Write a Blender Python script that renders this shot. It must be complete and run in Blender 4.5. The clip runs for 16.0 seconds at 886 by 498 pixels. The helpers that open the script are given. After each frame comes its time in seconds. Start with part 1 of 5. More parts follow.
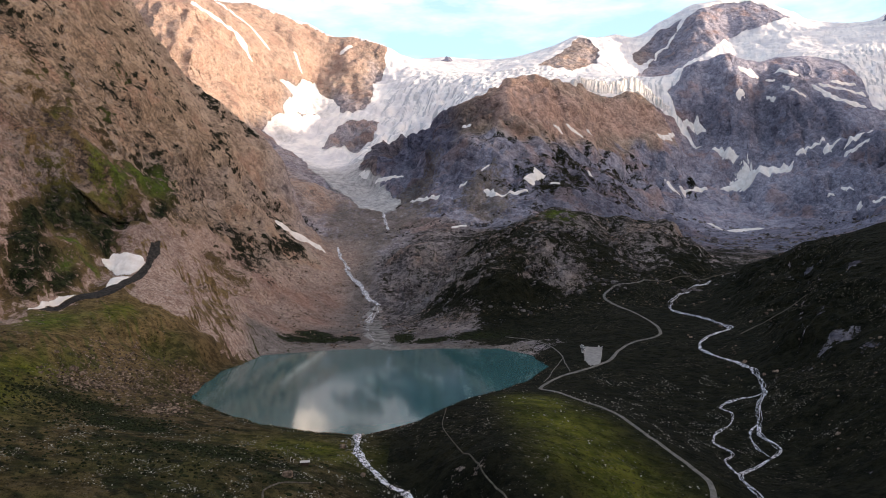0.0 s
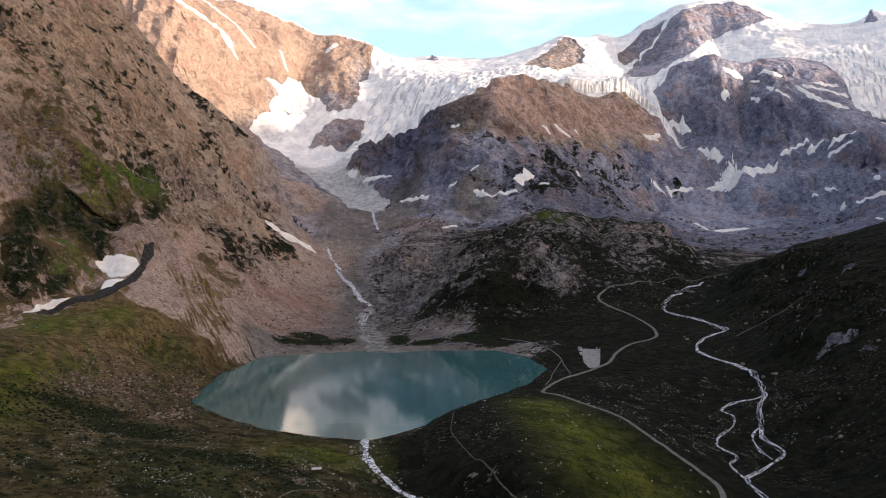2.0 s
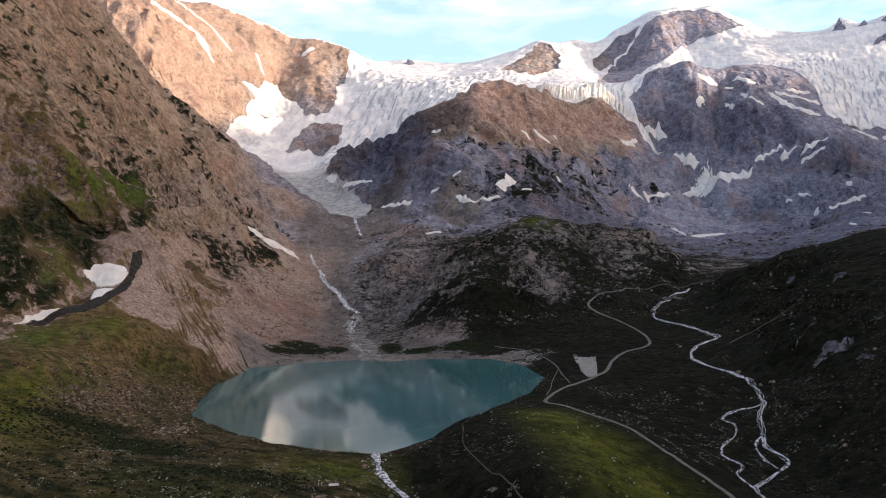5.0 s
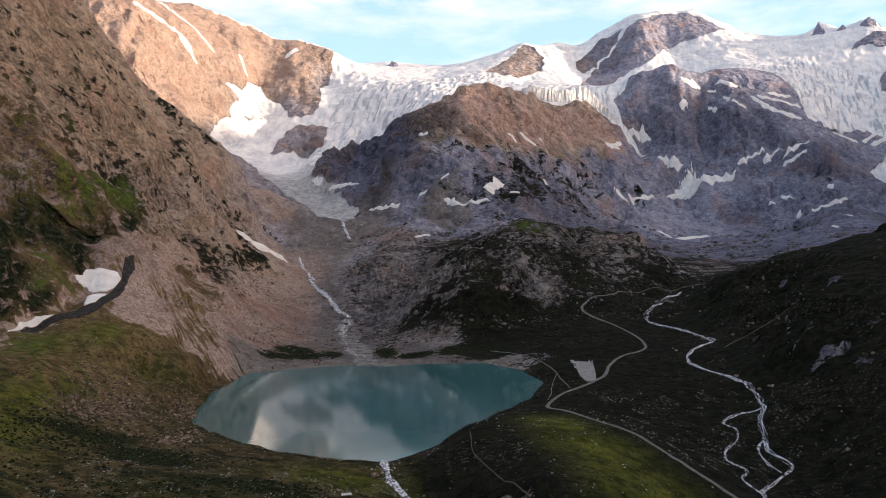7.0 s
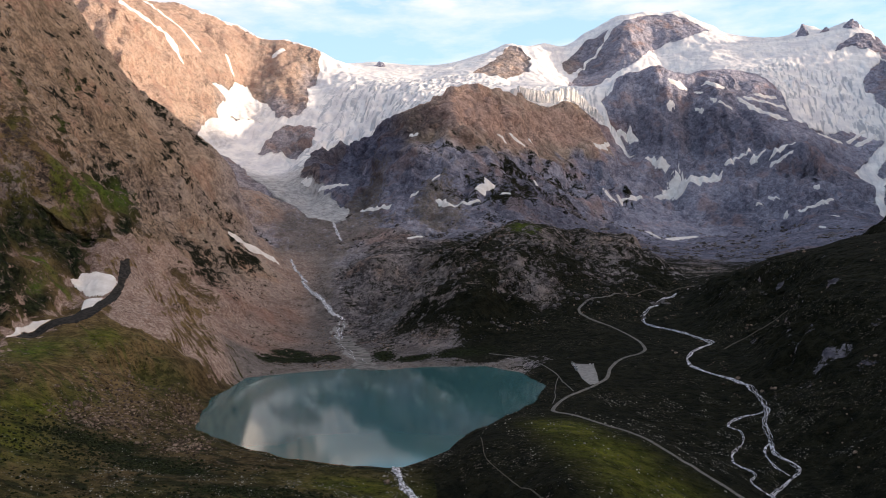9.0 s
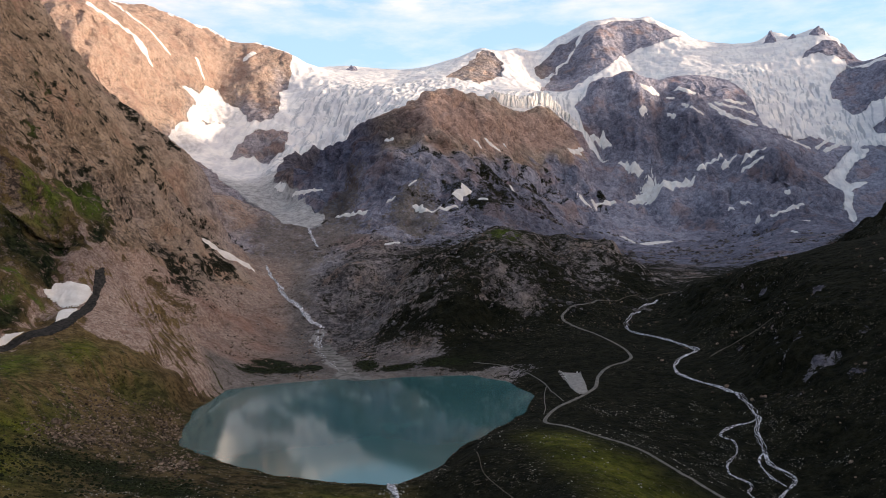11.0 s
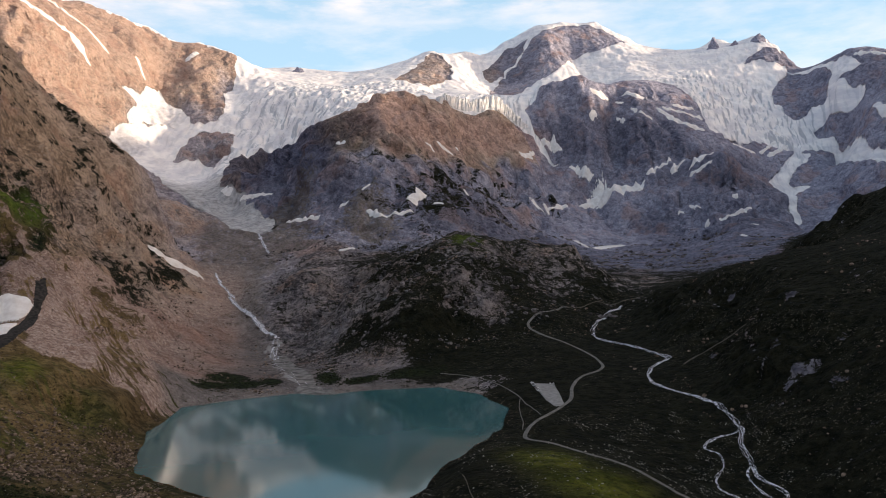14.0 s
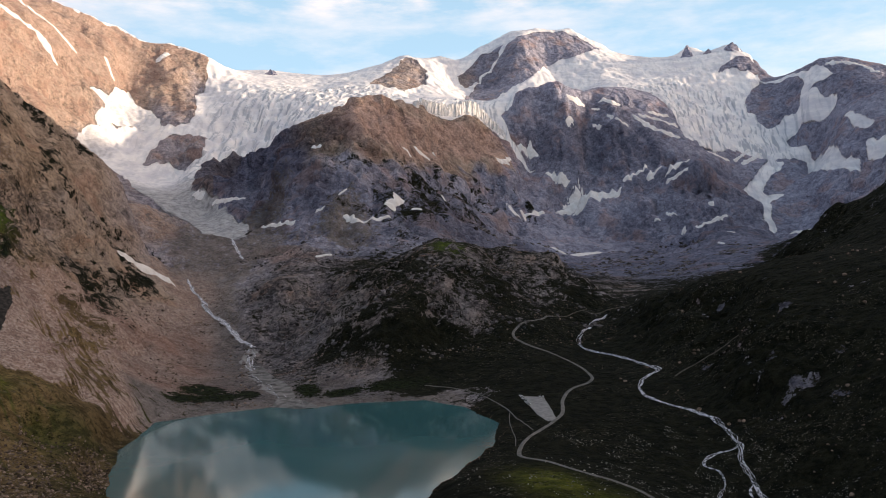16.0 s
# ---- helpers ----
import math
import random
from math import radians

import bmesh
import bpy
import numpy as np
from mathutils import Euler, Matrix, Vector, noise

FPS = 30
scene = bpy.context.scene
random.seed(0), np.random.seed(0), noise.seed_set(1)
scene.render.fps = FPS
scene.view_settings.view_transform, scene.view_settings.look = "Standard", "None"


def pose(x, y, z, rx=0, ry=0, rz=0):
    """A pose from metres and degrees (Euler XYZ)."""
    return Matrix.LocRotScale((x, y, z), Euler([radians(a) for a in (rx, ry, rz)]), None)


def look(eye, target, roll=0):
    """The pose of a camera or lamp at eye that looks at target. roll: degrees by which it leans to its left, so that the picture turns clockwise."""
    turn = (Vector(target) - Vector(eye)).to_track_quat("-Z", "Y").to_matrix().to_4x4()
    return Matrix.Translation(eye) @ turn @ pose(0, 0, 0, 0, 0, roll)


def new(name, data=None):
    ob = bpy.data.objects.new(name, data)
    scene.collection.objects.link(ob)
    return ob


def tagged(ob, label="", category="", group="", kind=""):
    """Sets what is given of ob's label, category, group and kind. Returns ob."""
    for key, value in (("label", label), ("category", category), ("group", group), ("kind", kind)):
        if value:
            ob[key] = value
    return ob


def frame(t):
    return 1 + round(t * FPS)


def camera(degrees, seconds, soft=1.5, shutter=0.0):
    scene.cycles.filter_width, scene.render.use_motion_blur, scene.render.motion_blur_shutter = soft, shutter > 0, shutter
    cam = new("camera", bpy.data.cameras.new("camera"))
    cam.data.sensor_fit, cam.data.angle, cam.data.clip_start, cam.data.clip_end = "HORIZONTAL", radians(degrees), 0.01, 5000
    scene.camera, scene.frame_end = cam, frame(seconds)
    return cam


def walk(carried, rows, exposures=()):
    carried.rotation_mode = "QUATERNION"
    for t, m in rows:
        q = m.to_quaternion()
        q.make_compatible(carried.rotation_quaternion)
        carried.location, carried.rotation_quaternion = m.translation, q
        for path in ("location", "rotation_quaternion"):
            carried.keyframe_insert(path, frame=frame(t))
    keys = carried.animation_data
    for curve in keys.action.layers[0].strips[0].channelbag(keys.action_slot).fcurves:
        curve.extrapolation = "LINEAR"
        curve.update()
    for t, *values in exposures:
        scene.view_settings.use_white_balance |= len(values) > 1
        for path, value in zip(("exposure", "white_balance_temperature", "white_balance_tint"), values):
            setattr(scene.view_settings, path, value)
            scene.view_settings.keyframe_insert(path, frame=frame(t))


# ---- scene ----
cam = camera(57.02, 16.0, 0.9)
# seconds, eye in metres (z over the lake), turn in degrees
PATH = [
    (0.0, 0.00, 0.00, 153.12, 88.314, 1.247, -0.037),
    (0.5, -5.01, -0.10, 154.43, 88.245, 1.217, -0.398),
    (1.0, -9.62, 0.35, 155.96, 88.169, 1.194, -0.703),
    (1.5, -14.18, 0.59, 157.39, 88.140, 1.177, -1.009),
    (2.0, -19.07, 1.03, 158.59, 88.142, 1.172, -1.336),
    (2.5, -24.00, 1.40, 159.98, 88.167, 1.166, -1.661),
    (3.0, -28.80, 1.92, 161.20, 88.196, 1.167, -2.000),
    (3.5, -33.76, 2.37, 162.47, 88.214, 1.171, -2.352),
    (4.0, -38.62, 2.81, 163.68, 88.236, 1.166, -2.709),
    (4.5, -43.55, 3.50, 164.86, 88.261, 1.167, -3.078),
    (5.0, -48.44, 4.04, 165.99, 88.294, 1.166, -3.442),
    (7.5, -73.75, 8.06, 171.54, 88.359, 1.197, -5.195),
    (8.0, -78.65, 9.05, 172.70, 88.370, 1.204, -5.492),
    (8.5, -83.88, 10.32, 173.88, 88.372, 1.235, -5.808),
    (9.0, -88.84, 11.60, 174.70, 88.302, 1.260, -6.083),
    (11.5, -108.59, 33.49, 180.42, 88.580, 1.383, -9.042),
    (12.0, -110.75, 39.83, 180.89, 88.625, 1.388, -9.773),
    (12.5, -114.20, 46.55, 181.92, 88.599, 1.424, -10.214),
    (13.0, -118.24, 53.58, 182.33, 88.582, 1.523, -10.811),
    (13.5, -122.65, 61.11, 182.79, 88.590, 1.575, -11.485),
    (14.0, -127.14, 69.03, 183.67, 88.661, 1.562, -12.266),
    (14.5, -130.85, 77.47, 184.36, 88.763, 1.463, -12.998),
    (15.0, -133.91, 86.16, 185.15, 88.830, 1.359, -13.527),
    (15.5, -135.95, 94.90, 186.07, 88.895, 1.287, -14.001),
    (16.0, -137.65, 103.06, 186.67, 88.972, 1.250, -14.345),
]
walk(cam, [(t, pose(x, y, z, rx, ry, rz)) for t, x, y, z, rx, ry, rz in PATH], [(0.0, 0.58, 6230, 12), (5.0, 0.51, 6230, 12), (16.0, 0.19, 6280, 11)])

# ---- sky and sun: evening sun from the right, low, behind a ridge for the valley ----
SUN_AZ, SUN_EL = 104.0, 7.5   # degrees: to the right of straight ahead, over the horizon
world = bpy.data.worlds.new("sky")
scene.world = world
world.use_nodes = True
wn, wl = world.node_tree.nodes, world.node_tree.links
wn.clear()
sky = wn.new("ShaderNodeTexSky")
sky.sky_type, sky.sun_disc = "NISHITA", False
sky.sun_elevation, sky.sun_rotation = radians(SUN_EL), radians(SUN_AZ)
sky.altitude, sky.air_density, sky.dust_density, sky.ozone_density = 2000, 1.0, 0.6, 1.0
tc = wn.new("ShaderNodeTexCoord")
mp = wn.new("ShaderNodeMapping")
mp.inputs["Scale"].default_value = (2.2, 2.2, 7.5)
cl = wn.new("ShaderNodeTexNoise")
cl.inputs["Scale"].default_value, cl.inputs["Detail"].default_value, cl.inputs["Roughness"].default_value = 2.5, 7.0, 0.6
cr = wn.new("ShaderNodeMapRange")
cr.inputs["From Min"].default_value, cr.inputs["From Max"].default_value = 0.42, 0.64
cr.inputs["To Max"].default_value = 0.85
veil = wn.new("ShaderNodeMixRGB")   # thin high haze, thickest near the horizon
veil.inputs["Color2"].default_value = (5.2, 7.5, 9.2, 1)
sep = wn.new("ShaderNodeSeparateXYZ")
vr = wn.new("ShaderNodeMapRange")
vr.inputs["From Min"].default_value, vr.inputs["From Max"].default_value = 0.1, 0.7
vr.inputs["To Min"].default_value, vr.inputs["To Max"].default_value = 0.85, 0.3
cm = wn.new("ShaderNodeMixRGB")
cm.inputs["Color2"].default_value = (16.5, 11.8, 9.0, 1)
bg = wn.new("ShaderNodeBackground")
bg.inputs["Strength"].default_value = 0.11
out = wn.new("ShaderNodeOutputWorld")
wl.new(tc.outputs["Generated"], mp.inputs["Vector"])
wl.new(mp.outputs["Vector"], cl.inputs["Vector"])
wl.new(cl.outputs["Fac"], cr.inputs["Value"])
bank = wn.new("ShaderNodeMapRange")   # the cloud cover is thin over the crests and closes higher up
bank.inputs["From Min"].default_value, bank.inputs["From Max"].default_value = 0.25, 0.30
bank.inputs["To Min"].default_value, bank.inputs["To Max"].default_value = 0.28, 1.0
top = wn.new("ShaderNodeMapRange")    # and thins out again overhead
top.inputs["From Min"].default_value, top.inputs["From Max"].default_value = 0.40, 0.50
top.inputs["To Min"].default_value, top.inputs["To Max"].default_value = 1.0, 0.2
band = wn.new("ShaderNodeMath")
band.operation = "MULTIPLY"
wl.new(bank.outputs["Result"], band.inputs[0])
wl.new(top.outputs["Result"], band.inputs[1])
thick = wn.new("ShaderNodeMath")
thick.operation = "MULTIPLY"
wl.new(cr.outputs["Result"], thick.inputs[0])
wl.new(band.outputs["Value"], thick.inputs[1])
wl.new(thick.outputs["Value"], cm.inputs["Fac"])
wl.new(tc.outputs["Generated"], sep.inputs["Vector"])
wl.new(sep.outputs["Z"], vr.inputs["Value"])
wl.new(sep.outputs["Z"], bank.inputs["Value"])
wl.new(sep.outputs["Z"], top.inputs["Value"])
wl.new(vr.outputs["Result"], veil.inputs["Fac"])
wl.new(sky.outputs["Color"], veil.inputs["Color1"])
sunward = wn.new("ShaderNodeVectorMath")
sunward.operation = "DOT_PRODUCT"
sunward.inputs[1].default_value = (math.sin(radians(SUN_AZ)), math.cos(radians(SUN_AZ)), 0.0)
wl.new(tc.outputs["Generated"], sunward.inputs[0])


def sky_tint(lo, hi, color, before):
    """The sky's own change of colour towards the sun and away from it."""
    r = wn.new("ShaderNodeMapRange")
    r.interpolation_type = "SMOOTHSTEP"
    r.inputs["From Min"].default_value, r.inputs["From Max"].default_value = lo, hi
    k = wn.new("ShaderNodeMixRGB")
    k.inputs["Color2"].default_value = color
    wl.new(sunward.outputs["Value"], r.inputs["Value"])
    wl.new(r.outputs["Result"], k.inputs["Fac"])
    wl.new(before, k.inputs["Color1"])
    return k.outputs["Color"]


glow = sky_tint(0.42, 1.0, (25.0, 17.5, 12.5, 1), veil.outputs["Color"])
glow = sky_tint(-0.25, -1.0, (1.3, 2.2, 3.7, 1), glow)
wl.new(glow, cm.inputs["Color1"])
wl.new(cm.outputs["Color"], bg.inputs["Color"])
wl.new(bg.outputs["Background"], out.inputs["Surface"])
sun_data = bpy.data.lights.new("sun", "SUN")
sun_data.energy, sun_data.angle, sun_data.color = 5.0, radians(1.5), (1.0, 0.76, 0.53)
sun = new("sun", sun_data)
_s = Vector((math.sin(radians(SUN_AZ)) * math.cos(radians(SUN_EL)), math.cos(radians(SUN_AZ)) * math.cos(radians(SUN_EL)), math.sin(radians(SUN_EL))))
sun.matrix_world = look((_s.x * 100, _s.y * 100, 900 + _s.z * 100), (0, 0, 900))
scene.view_settings.exposure = 0.0


# ---- materials ----
class Nodes:
    """A node material with short calls."""

    def __init__(self, name):
        self.mat = bpy.data.materials.new(name)
        self.mat.use_nodes = True
        self.n, self.l = self.mat.node_tree.nodes, self.mat.node_tree.links
        self.bsdf = self.n["Principled BSDF"]
        self.pos = self.n.new("ShaderNodeNewGeometry").outputs["Position"]

    def noise(self, scale, detail=4.0, rough=0.55, stretch=None, kind="ShaderNodeTexNoise"):
        t = self.n.new(kind)
        t.inputs["Scale"].default_value = scale
        t.inputs["Detail"].default_value, t.inputs["Roughness"].default_value = detail, rough
        src = self.pos
        if stretch:
            m = self.n.new("ShaderNodeMapping")
            m.inputs["Scale"].default_value = stretch
            self.l.new(self.pos, m.inputs["Vector"])
            src = m.outputs["Vector"]
        self.l.new(src, t.inputs["Vector"])
        return t.outputs["Fac"]

    def cells(self, scale, wander):
        """Broken blocks: a value of its own for each, and the distance to the joint."""
        w = self.n.new("ShaderNodeTexNoise")
        w.inputs["Scale"].default_value, w.inputs["Detail"].default_value = scale * 0.9, 3.0
        self.l.new(self.pos, w.inputs["Vector"])
        s = self.n.new("ShaderNodeVectorMath")
        s.operation = "SCALE"
        s.inputs["Scale"].default_value = wander
        self.l.new(w.outputs["Color"], s.inputs[0])
        a = self.n.new("ShaderNodeVectorMath")
        self.l.new(self.pos, a.inputs[0])
        self.l.new(s.outputs["Vector"], a.inputs[1])
        one, two = self.n.new("ShaderNodeTexVoronoi"), self.n.new("ShaderNodeTexVoronoi")
        two.feature = "DISTANCE_TO_EDGE"
        for t in (one, two):
            t.inputs["Scale"].default_value = scale
            self.l.new(a.outputs["Vector"], t.inputs["Vector"])
        v = self.n.new("ShaderNodeSeparateColor")
        self.l.new(one.outputs["Color"], v.inputs["Color"])
        return v.outputs[0], two.outputs["Distance"]

    def attr(self, name):
        a = self.n.new("ShaderNodeAttribute")
        a.attribute_name = name
        return a.outputs["Fac"]

    def put(self, socket, v):
        if isinstance(v, (int, float)):
            socket.default_value = v
        elif isinstance(v, tuple):
            socket.default_value = (*v, 1) if len(v) == 3 else v
        else:
            self.l.new(v, socket)

    def math(self, op, a, b=0.0):
        m = self.n.new("ShaderNodeMath")
        m.operation = op
        self.put(m.inputs[0], a), self.put(m.inputs[1], b)
        return m.outputs[0]

    def ramp(self, v, lo, hi, to=(0.0, 1.0)):
        m = self.n.new("ShaderNodeMapRange")
        m.interpolation_type = "SMOOTHSTEP"
        self.put(m.inputs["Value"], v)
        m.inputs["From Min"].default_value, m.inputs["From Max"].default_value = lo, hi
        m.inputs["To Min"].default_value, m.inputs["To Max"].default_value = to
        return m.outputs["Result"]

    def mix(self, f, a, b, mode="MIX"):
        m = self.n.new("ShaderNodeMixRGB")
        m.blend_type = mode
        self.put(m.inputs["Fac"], f), self.put(m.inputs["Color1"], a), self.put(m.inputs["Color2"], b)
        return m.outputs["Color"]

    def bump(self, h, strength, distance, normal=None):
        b = self.n.new("ShaderNodeBump")
        b.inputs["Strength"].default_value, b.inputs["Distance"].default_value = strength, distance
        self.put(b.inputs["Height"], h)
        if normal is not None:
            self.l.new(normal, b.inputs["Normal"])
        return b.outputs["Normal"]

    def done(self, color, rough, normal=None, sheen=0.05):
        self.bsdf.inputs["Specular IOR Level"].default_value = sheen
        self.put(self.bsdf.inputs["Base Color"], color)
        self.put(self.bsdf.inputs["Roughness"], rough)
        if normal is not None:
            self.l.new(normal, self.bsdf.inputs["Normal"])
        return self.mat


def alpine_material():
    """Rock, scree, turf and old snow; which one lies where comes with the mesh."""
    m = Nodes("alpine_ground")
    fine, mid, broad = m.noise(0.45, 5, 0.68), m.noise(0.085, 8, 0.72), m.noise(0.011, 4, 0.55)
    grain, grit = m.noise(0.045, 11, 0.70), m.noise(1.15, 3, 0.6)
    big, big_edge = m.cells(0.034, 17.0)          # blocks and their joints, three sizes
    cell, edge = m.cells(0.105, 7.0)
    small = m.cells(0.33, 3.0)[0]
    warm, crag = m.attr("warm"), m.attr("crag")

    def total(*terms):
        v = 0.0
        for k, t in terms:
            v = m.math("ADD", v, m.math("MULTIPLY", t, k))
        return v
    wide = m.noise(0.009, 7, 0.6)
    tone = total((0.42, grain), (0.3, wide), (0.08, big), (0.11, cell), (0.11, small))
    # Blue, lifted grey: distance haze is put into the rock colour.
    grey = m.mix(m.ramp(tone, 0.31, 0.70), (0.135, 0.14, 0.20), (0.48, 0.487, 0.60))
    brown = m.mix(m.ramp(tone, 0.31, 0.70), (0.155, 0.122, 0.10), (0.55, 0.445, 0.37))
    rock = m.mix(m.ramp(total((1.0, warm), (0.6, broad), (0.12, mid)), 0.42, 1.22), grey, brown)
    rock = m.mix(m.ramp(total((1.0, broad), (0.4, grain)), 0.74, 0.86, (0.0, 0.35)), rock, (0.44, 0.27, 0.22))
    rock = m.mix(m.ramp(total((1.0, mid), (0.35, fine)), 0.76, 0.86, (0.0, 0.3)), rock, (0.54, 0.47, 0.42))
    rock = m.mix(m.math("MULTIPLY", m.attr("red"), 0.75), rock, m.mix(m.ramp(tone, 0.31, 0.70), (0.26, 0.165, 0.14), (0.72, 0.49, 0.41)))
    # Rock close by loses that blue haze tint again.
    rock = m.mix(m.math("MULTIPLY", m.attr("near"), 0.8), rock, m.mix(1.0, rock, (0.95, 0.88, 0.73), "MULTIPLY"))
    split = m.ramp(m.noise(0.018, 4, 0.55), 0.42, 0.60)
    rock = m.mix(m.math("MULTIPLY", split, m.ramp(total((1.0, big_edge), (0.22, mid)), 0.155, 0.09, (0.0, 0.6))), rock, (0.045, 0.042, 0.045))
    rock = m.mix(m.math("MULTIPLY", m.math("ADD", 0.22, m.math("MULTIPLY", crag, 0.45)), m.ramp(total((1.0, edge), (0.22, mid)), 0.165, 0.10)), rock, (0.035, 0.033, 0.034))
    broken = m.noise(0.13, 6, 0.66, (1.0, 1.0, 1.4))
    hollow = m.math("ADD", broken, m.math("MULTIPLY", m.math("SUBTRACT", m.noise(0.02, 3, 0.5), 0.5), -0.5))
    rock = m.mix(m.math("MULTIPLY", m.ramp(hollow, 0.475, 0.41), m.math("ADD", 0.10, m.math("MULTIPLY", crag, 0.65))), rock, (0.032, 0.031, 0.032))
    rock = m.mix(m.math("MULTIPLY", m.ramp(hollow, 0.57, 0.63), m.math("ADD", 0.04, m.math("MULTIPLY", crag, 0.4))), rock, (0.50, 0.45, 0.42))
    scree = m.mix(m.ramp(total((0.7, grain), (0.3, small)), 0.32, 0.66), (0.30, 0.212, 0.175), (0.50, 0.375, 0.315))
    scree = m.mix(m.ramp(broad, 0.50, 0.64, (0.0, 0.5)), scree, (0.31, 0.195, 0.16))
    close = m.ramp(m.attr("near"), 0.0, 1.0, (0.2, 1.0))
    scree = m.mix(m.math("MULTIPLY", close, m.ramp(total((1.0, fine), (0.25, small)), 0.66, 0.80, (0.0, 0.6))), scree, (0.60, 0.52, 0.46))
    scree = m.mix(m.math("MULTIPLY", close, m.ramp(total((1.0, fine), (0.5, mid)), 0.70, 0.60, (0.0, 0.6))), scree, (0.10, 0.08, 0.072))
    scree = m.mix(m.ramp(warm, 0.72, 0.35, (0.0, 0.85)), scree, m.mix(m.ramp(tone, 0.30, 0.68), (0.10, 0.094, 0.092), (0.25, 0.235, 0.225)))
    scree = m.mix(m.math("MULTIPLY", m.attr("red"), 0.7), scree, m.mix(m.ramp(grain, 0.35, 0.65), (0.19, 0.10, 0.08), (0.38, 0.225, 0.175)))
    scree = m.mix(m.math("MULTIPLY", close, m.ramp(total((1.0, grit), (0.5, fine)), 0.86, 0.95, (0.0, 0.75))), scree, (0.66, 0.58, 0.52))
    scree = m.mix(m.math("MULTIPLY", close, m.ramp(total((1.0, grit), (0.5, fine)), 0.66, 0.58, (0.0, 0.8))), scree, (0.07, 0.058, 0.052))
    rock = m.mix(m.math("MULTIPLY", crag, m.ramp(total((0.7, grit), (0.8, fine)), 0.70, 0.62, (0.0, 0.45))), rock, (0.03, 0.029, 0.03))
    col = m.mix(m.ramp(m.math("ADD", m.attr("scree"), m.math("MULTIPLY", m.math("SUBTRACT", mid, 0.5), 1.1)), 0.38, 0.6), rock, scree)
    # Bluish darkening: darker rock, plus shade painted on faces turned from the sun.
    col = m.mix(m.math("MULTIPLY", m.attr("dark_and_shade"), m.ramp(mid, 0.30, 0.62, (1.0, 0.7))), col, m.mix(1.0, col, (0.17, 0.18, 0.24), "MULTIPLY"))
    dry = m.attr("dry")
    clump = m.noise(0.16, 7, 0.7)
    # Dark green turf, taken near black to carry the right side's shade.
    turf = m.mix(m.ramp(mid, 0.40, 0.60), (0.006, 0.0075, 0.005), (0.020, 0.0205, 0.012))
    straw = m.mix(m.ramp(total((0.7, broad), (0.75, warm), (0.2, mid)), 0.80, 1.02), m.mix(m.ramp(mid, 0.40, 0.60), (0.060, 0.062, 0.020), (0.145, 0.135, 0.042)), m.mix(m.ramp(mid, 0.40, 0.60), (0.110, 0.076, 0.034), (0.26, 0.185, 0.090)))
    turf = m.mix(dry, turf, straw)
    fresh = m.mix(crag, m.mix(m.ramp(mid, 0.35, 0.65), (0.070, 0.088, 0.010), (0.180, 0.185, 0.026)), m.mix(m.ramp(mid, 0.35, 0.65), (0.045, 0.085, 0.014), (0.125, 0.190, 0.030)))
    turf = m.mix(m.attr("lush"), turf, fresh)
    turf = m.mix(m.ramp(total((1.0, grit), (0.4, clump)), 0.66, 0.54, (0.0, 0.7)), turf, (0.006, 0.007, 0.004))
    turf = m.mix(m.math("MULTIPLY", m.ramp(total((1.0, grit), (0.35, fine)), 0.80, 0.87), m.math("ADD", 0.05, m.math("MULTIPLY", dry, 0.35))), turf, (0.24, 0.20, 0.14))
    turf = m.mix(m.ramp(m.math("ADD", fine, m.math("MULTIPLY", clump, 0.8)), 0.84, 0.72, (0.0, 0.75)), turf, (0.007, 0.008, 0.005))
    turf = m.mix(m.ramp(m.math("MULTIPLY", m.math("ADD", fine, m.math("MULTIPLY", small, 0.2)), m.ramp(broad, 0.38, 0.58, (0.8, 1.05))), 0.74, 0.80, (0.0, 0.5)), turf, (0.19, 0.165, 0.13))
    turf = m.mix(m.math("MULTIPLY", m.attr("shrub"), m.math("SUBTRACT", 1.0, m.math("MULTIPLY", m.attr("lush"), 0.8))), turf, m.mix(m.ramp(clump, 0.4, 0.65), (0.007, 0.010, 0.006), (0.032, 0.042, 0.018)))
    grow = m.math("ADD", m.attr("grass"), m.math("MULTIPLY", m.math("SUBTRACT", m.math("ADD", mid, m.math("MULTIPLY", fine, 0.6)), 0.8), 1.9))
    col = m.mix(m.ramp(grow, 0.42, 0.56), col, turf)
    lie = m.math("ADD", m.attr("snow"), m.math("MULTIPLY", m.math("SUBTRACT", m.math("ADD", mid, m.math("MULTIPLY", fine, 0.25)), 0.62), 0.55))
    # Grey of dirt, and of the shade painted on the ice's left arm.
    dirty = m.ramp(m.math("ADD", m.attr("dirt"), m.math("MULTIPLY", m.math("SUBTRACT", mid, 0.5), 0.9)), 0.25, 0.95)
    torn = m.attr("torn")
    crack = m.noise(0.06, 8, 0.74)
    sweep = m.noise(0.012, 7, 0.62, (1.0, 0.45, 2.0))
    ice = m.mix(m.ramp(sweep, 0.36, 0.62), (0.69, 0.69, 0.725), (0.89, 0.88, 0.87))
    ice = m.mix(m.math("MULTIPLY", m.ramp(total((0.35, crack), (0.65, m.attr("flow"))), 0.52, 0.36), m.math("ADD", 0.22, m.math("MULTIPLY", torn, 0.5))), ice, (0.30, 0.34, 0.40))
    ice = m.mix(m.math("MULTIPLY", dirty, 0.92), ice, m.mix(m.ramp(crack, 0.36, 0.64), (0.17, 0.168, 0.172), (0.42, 0.42, 0.425)))
    white = m.ramp(lie, 0.44, 0.52)
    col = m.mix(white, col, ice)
    soft = m.ramp(white, 0.0, 1.0, (1.0, 0.12))
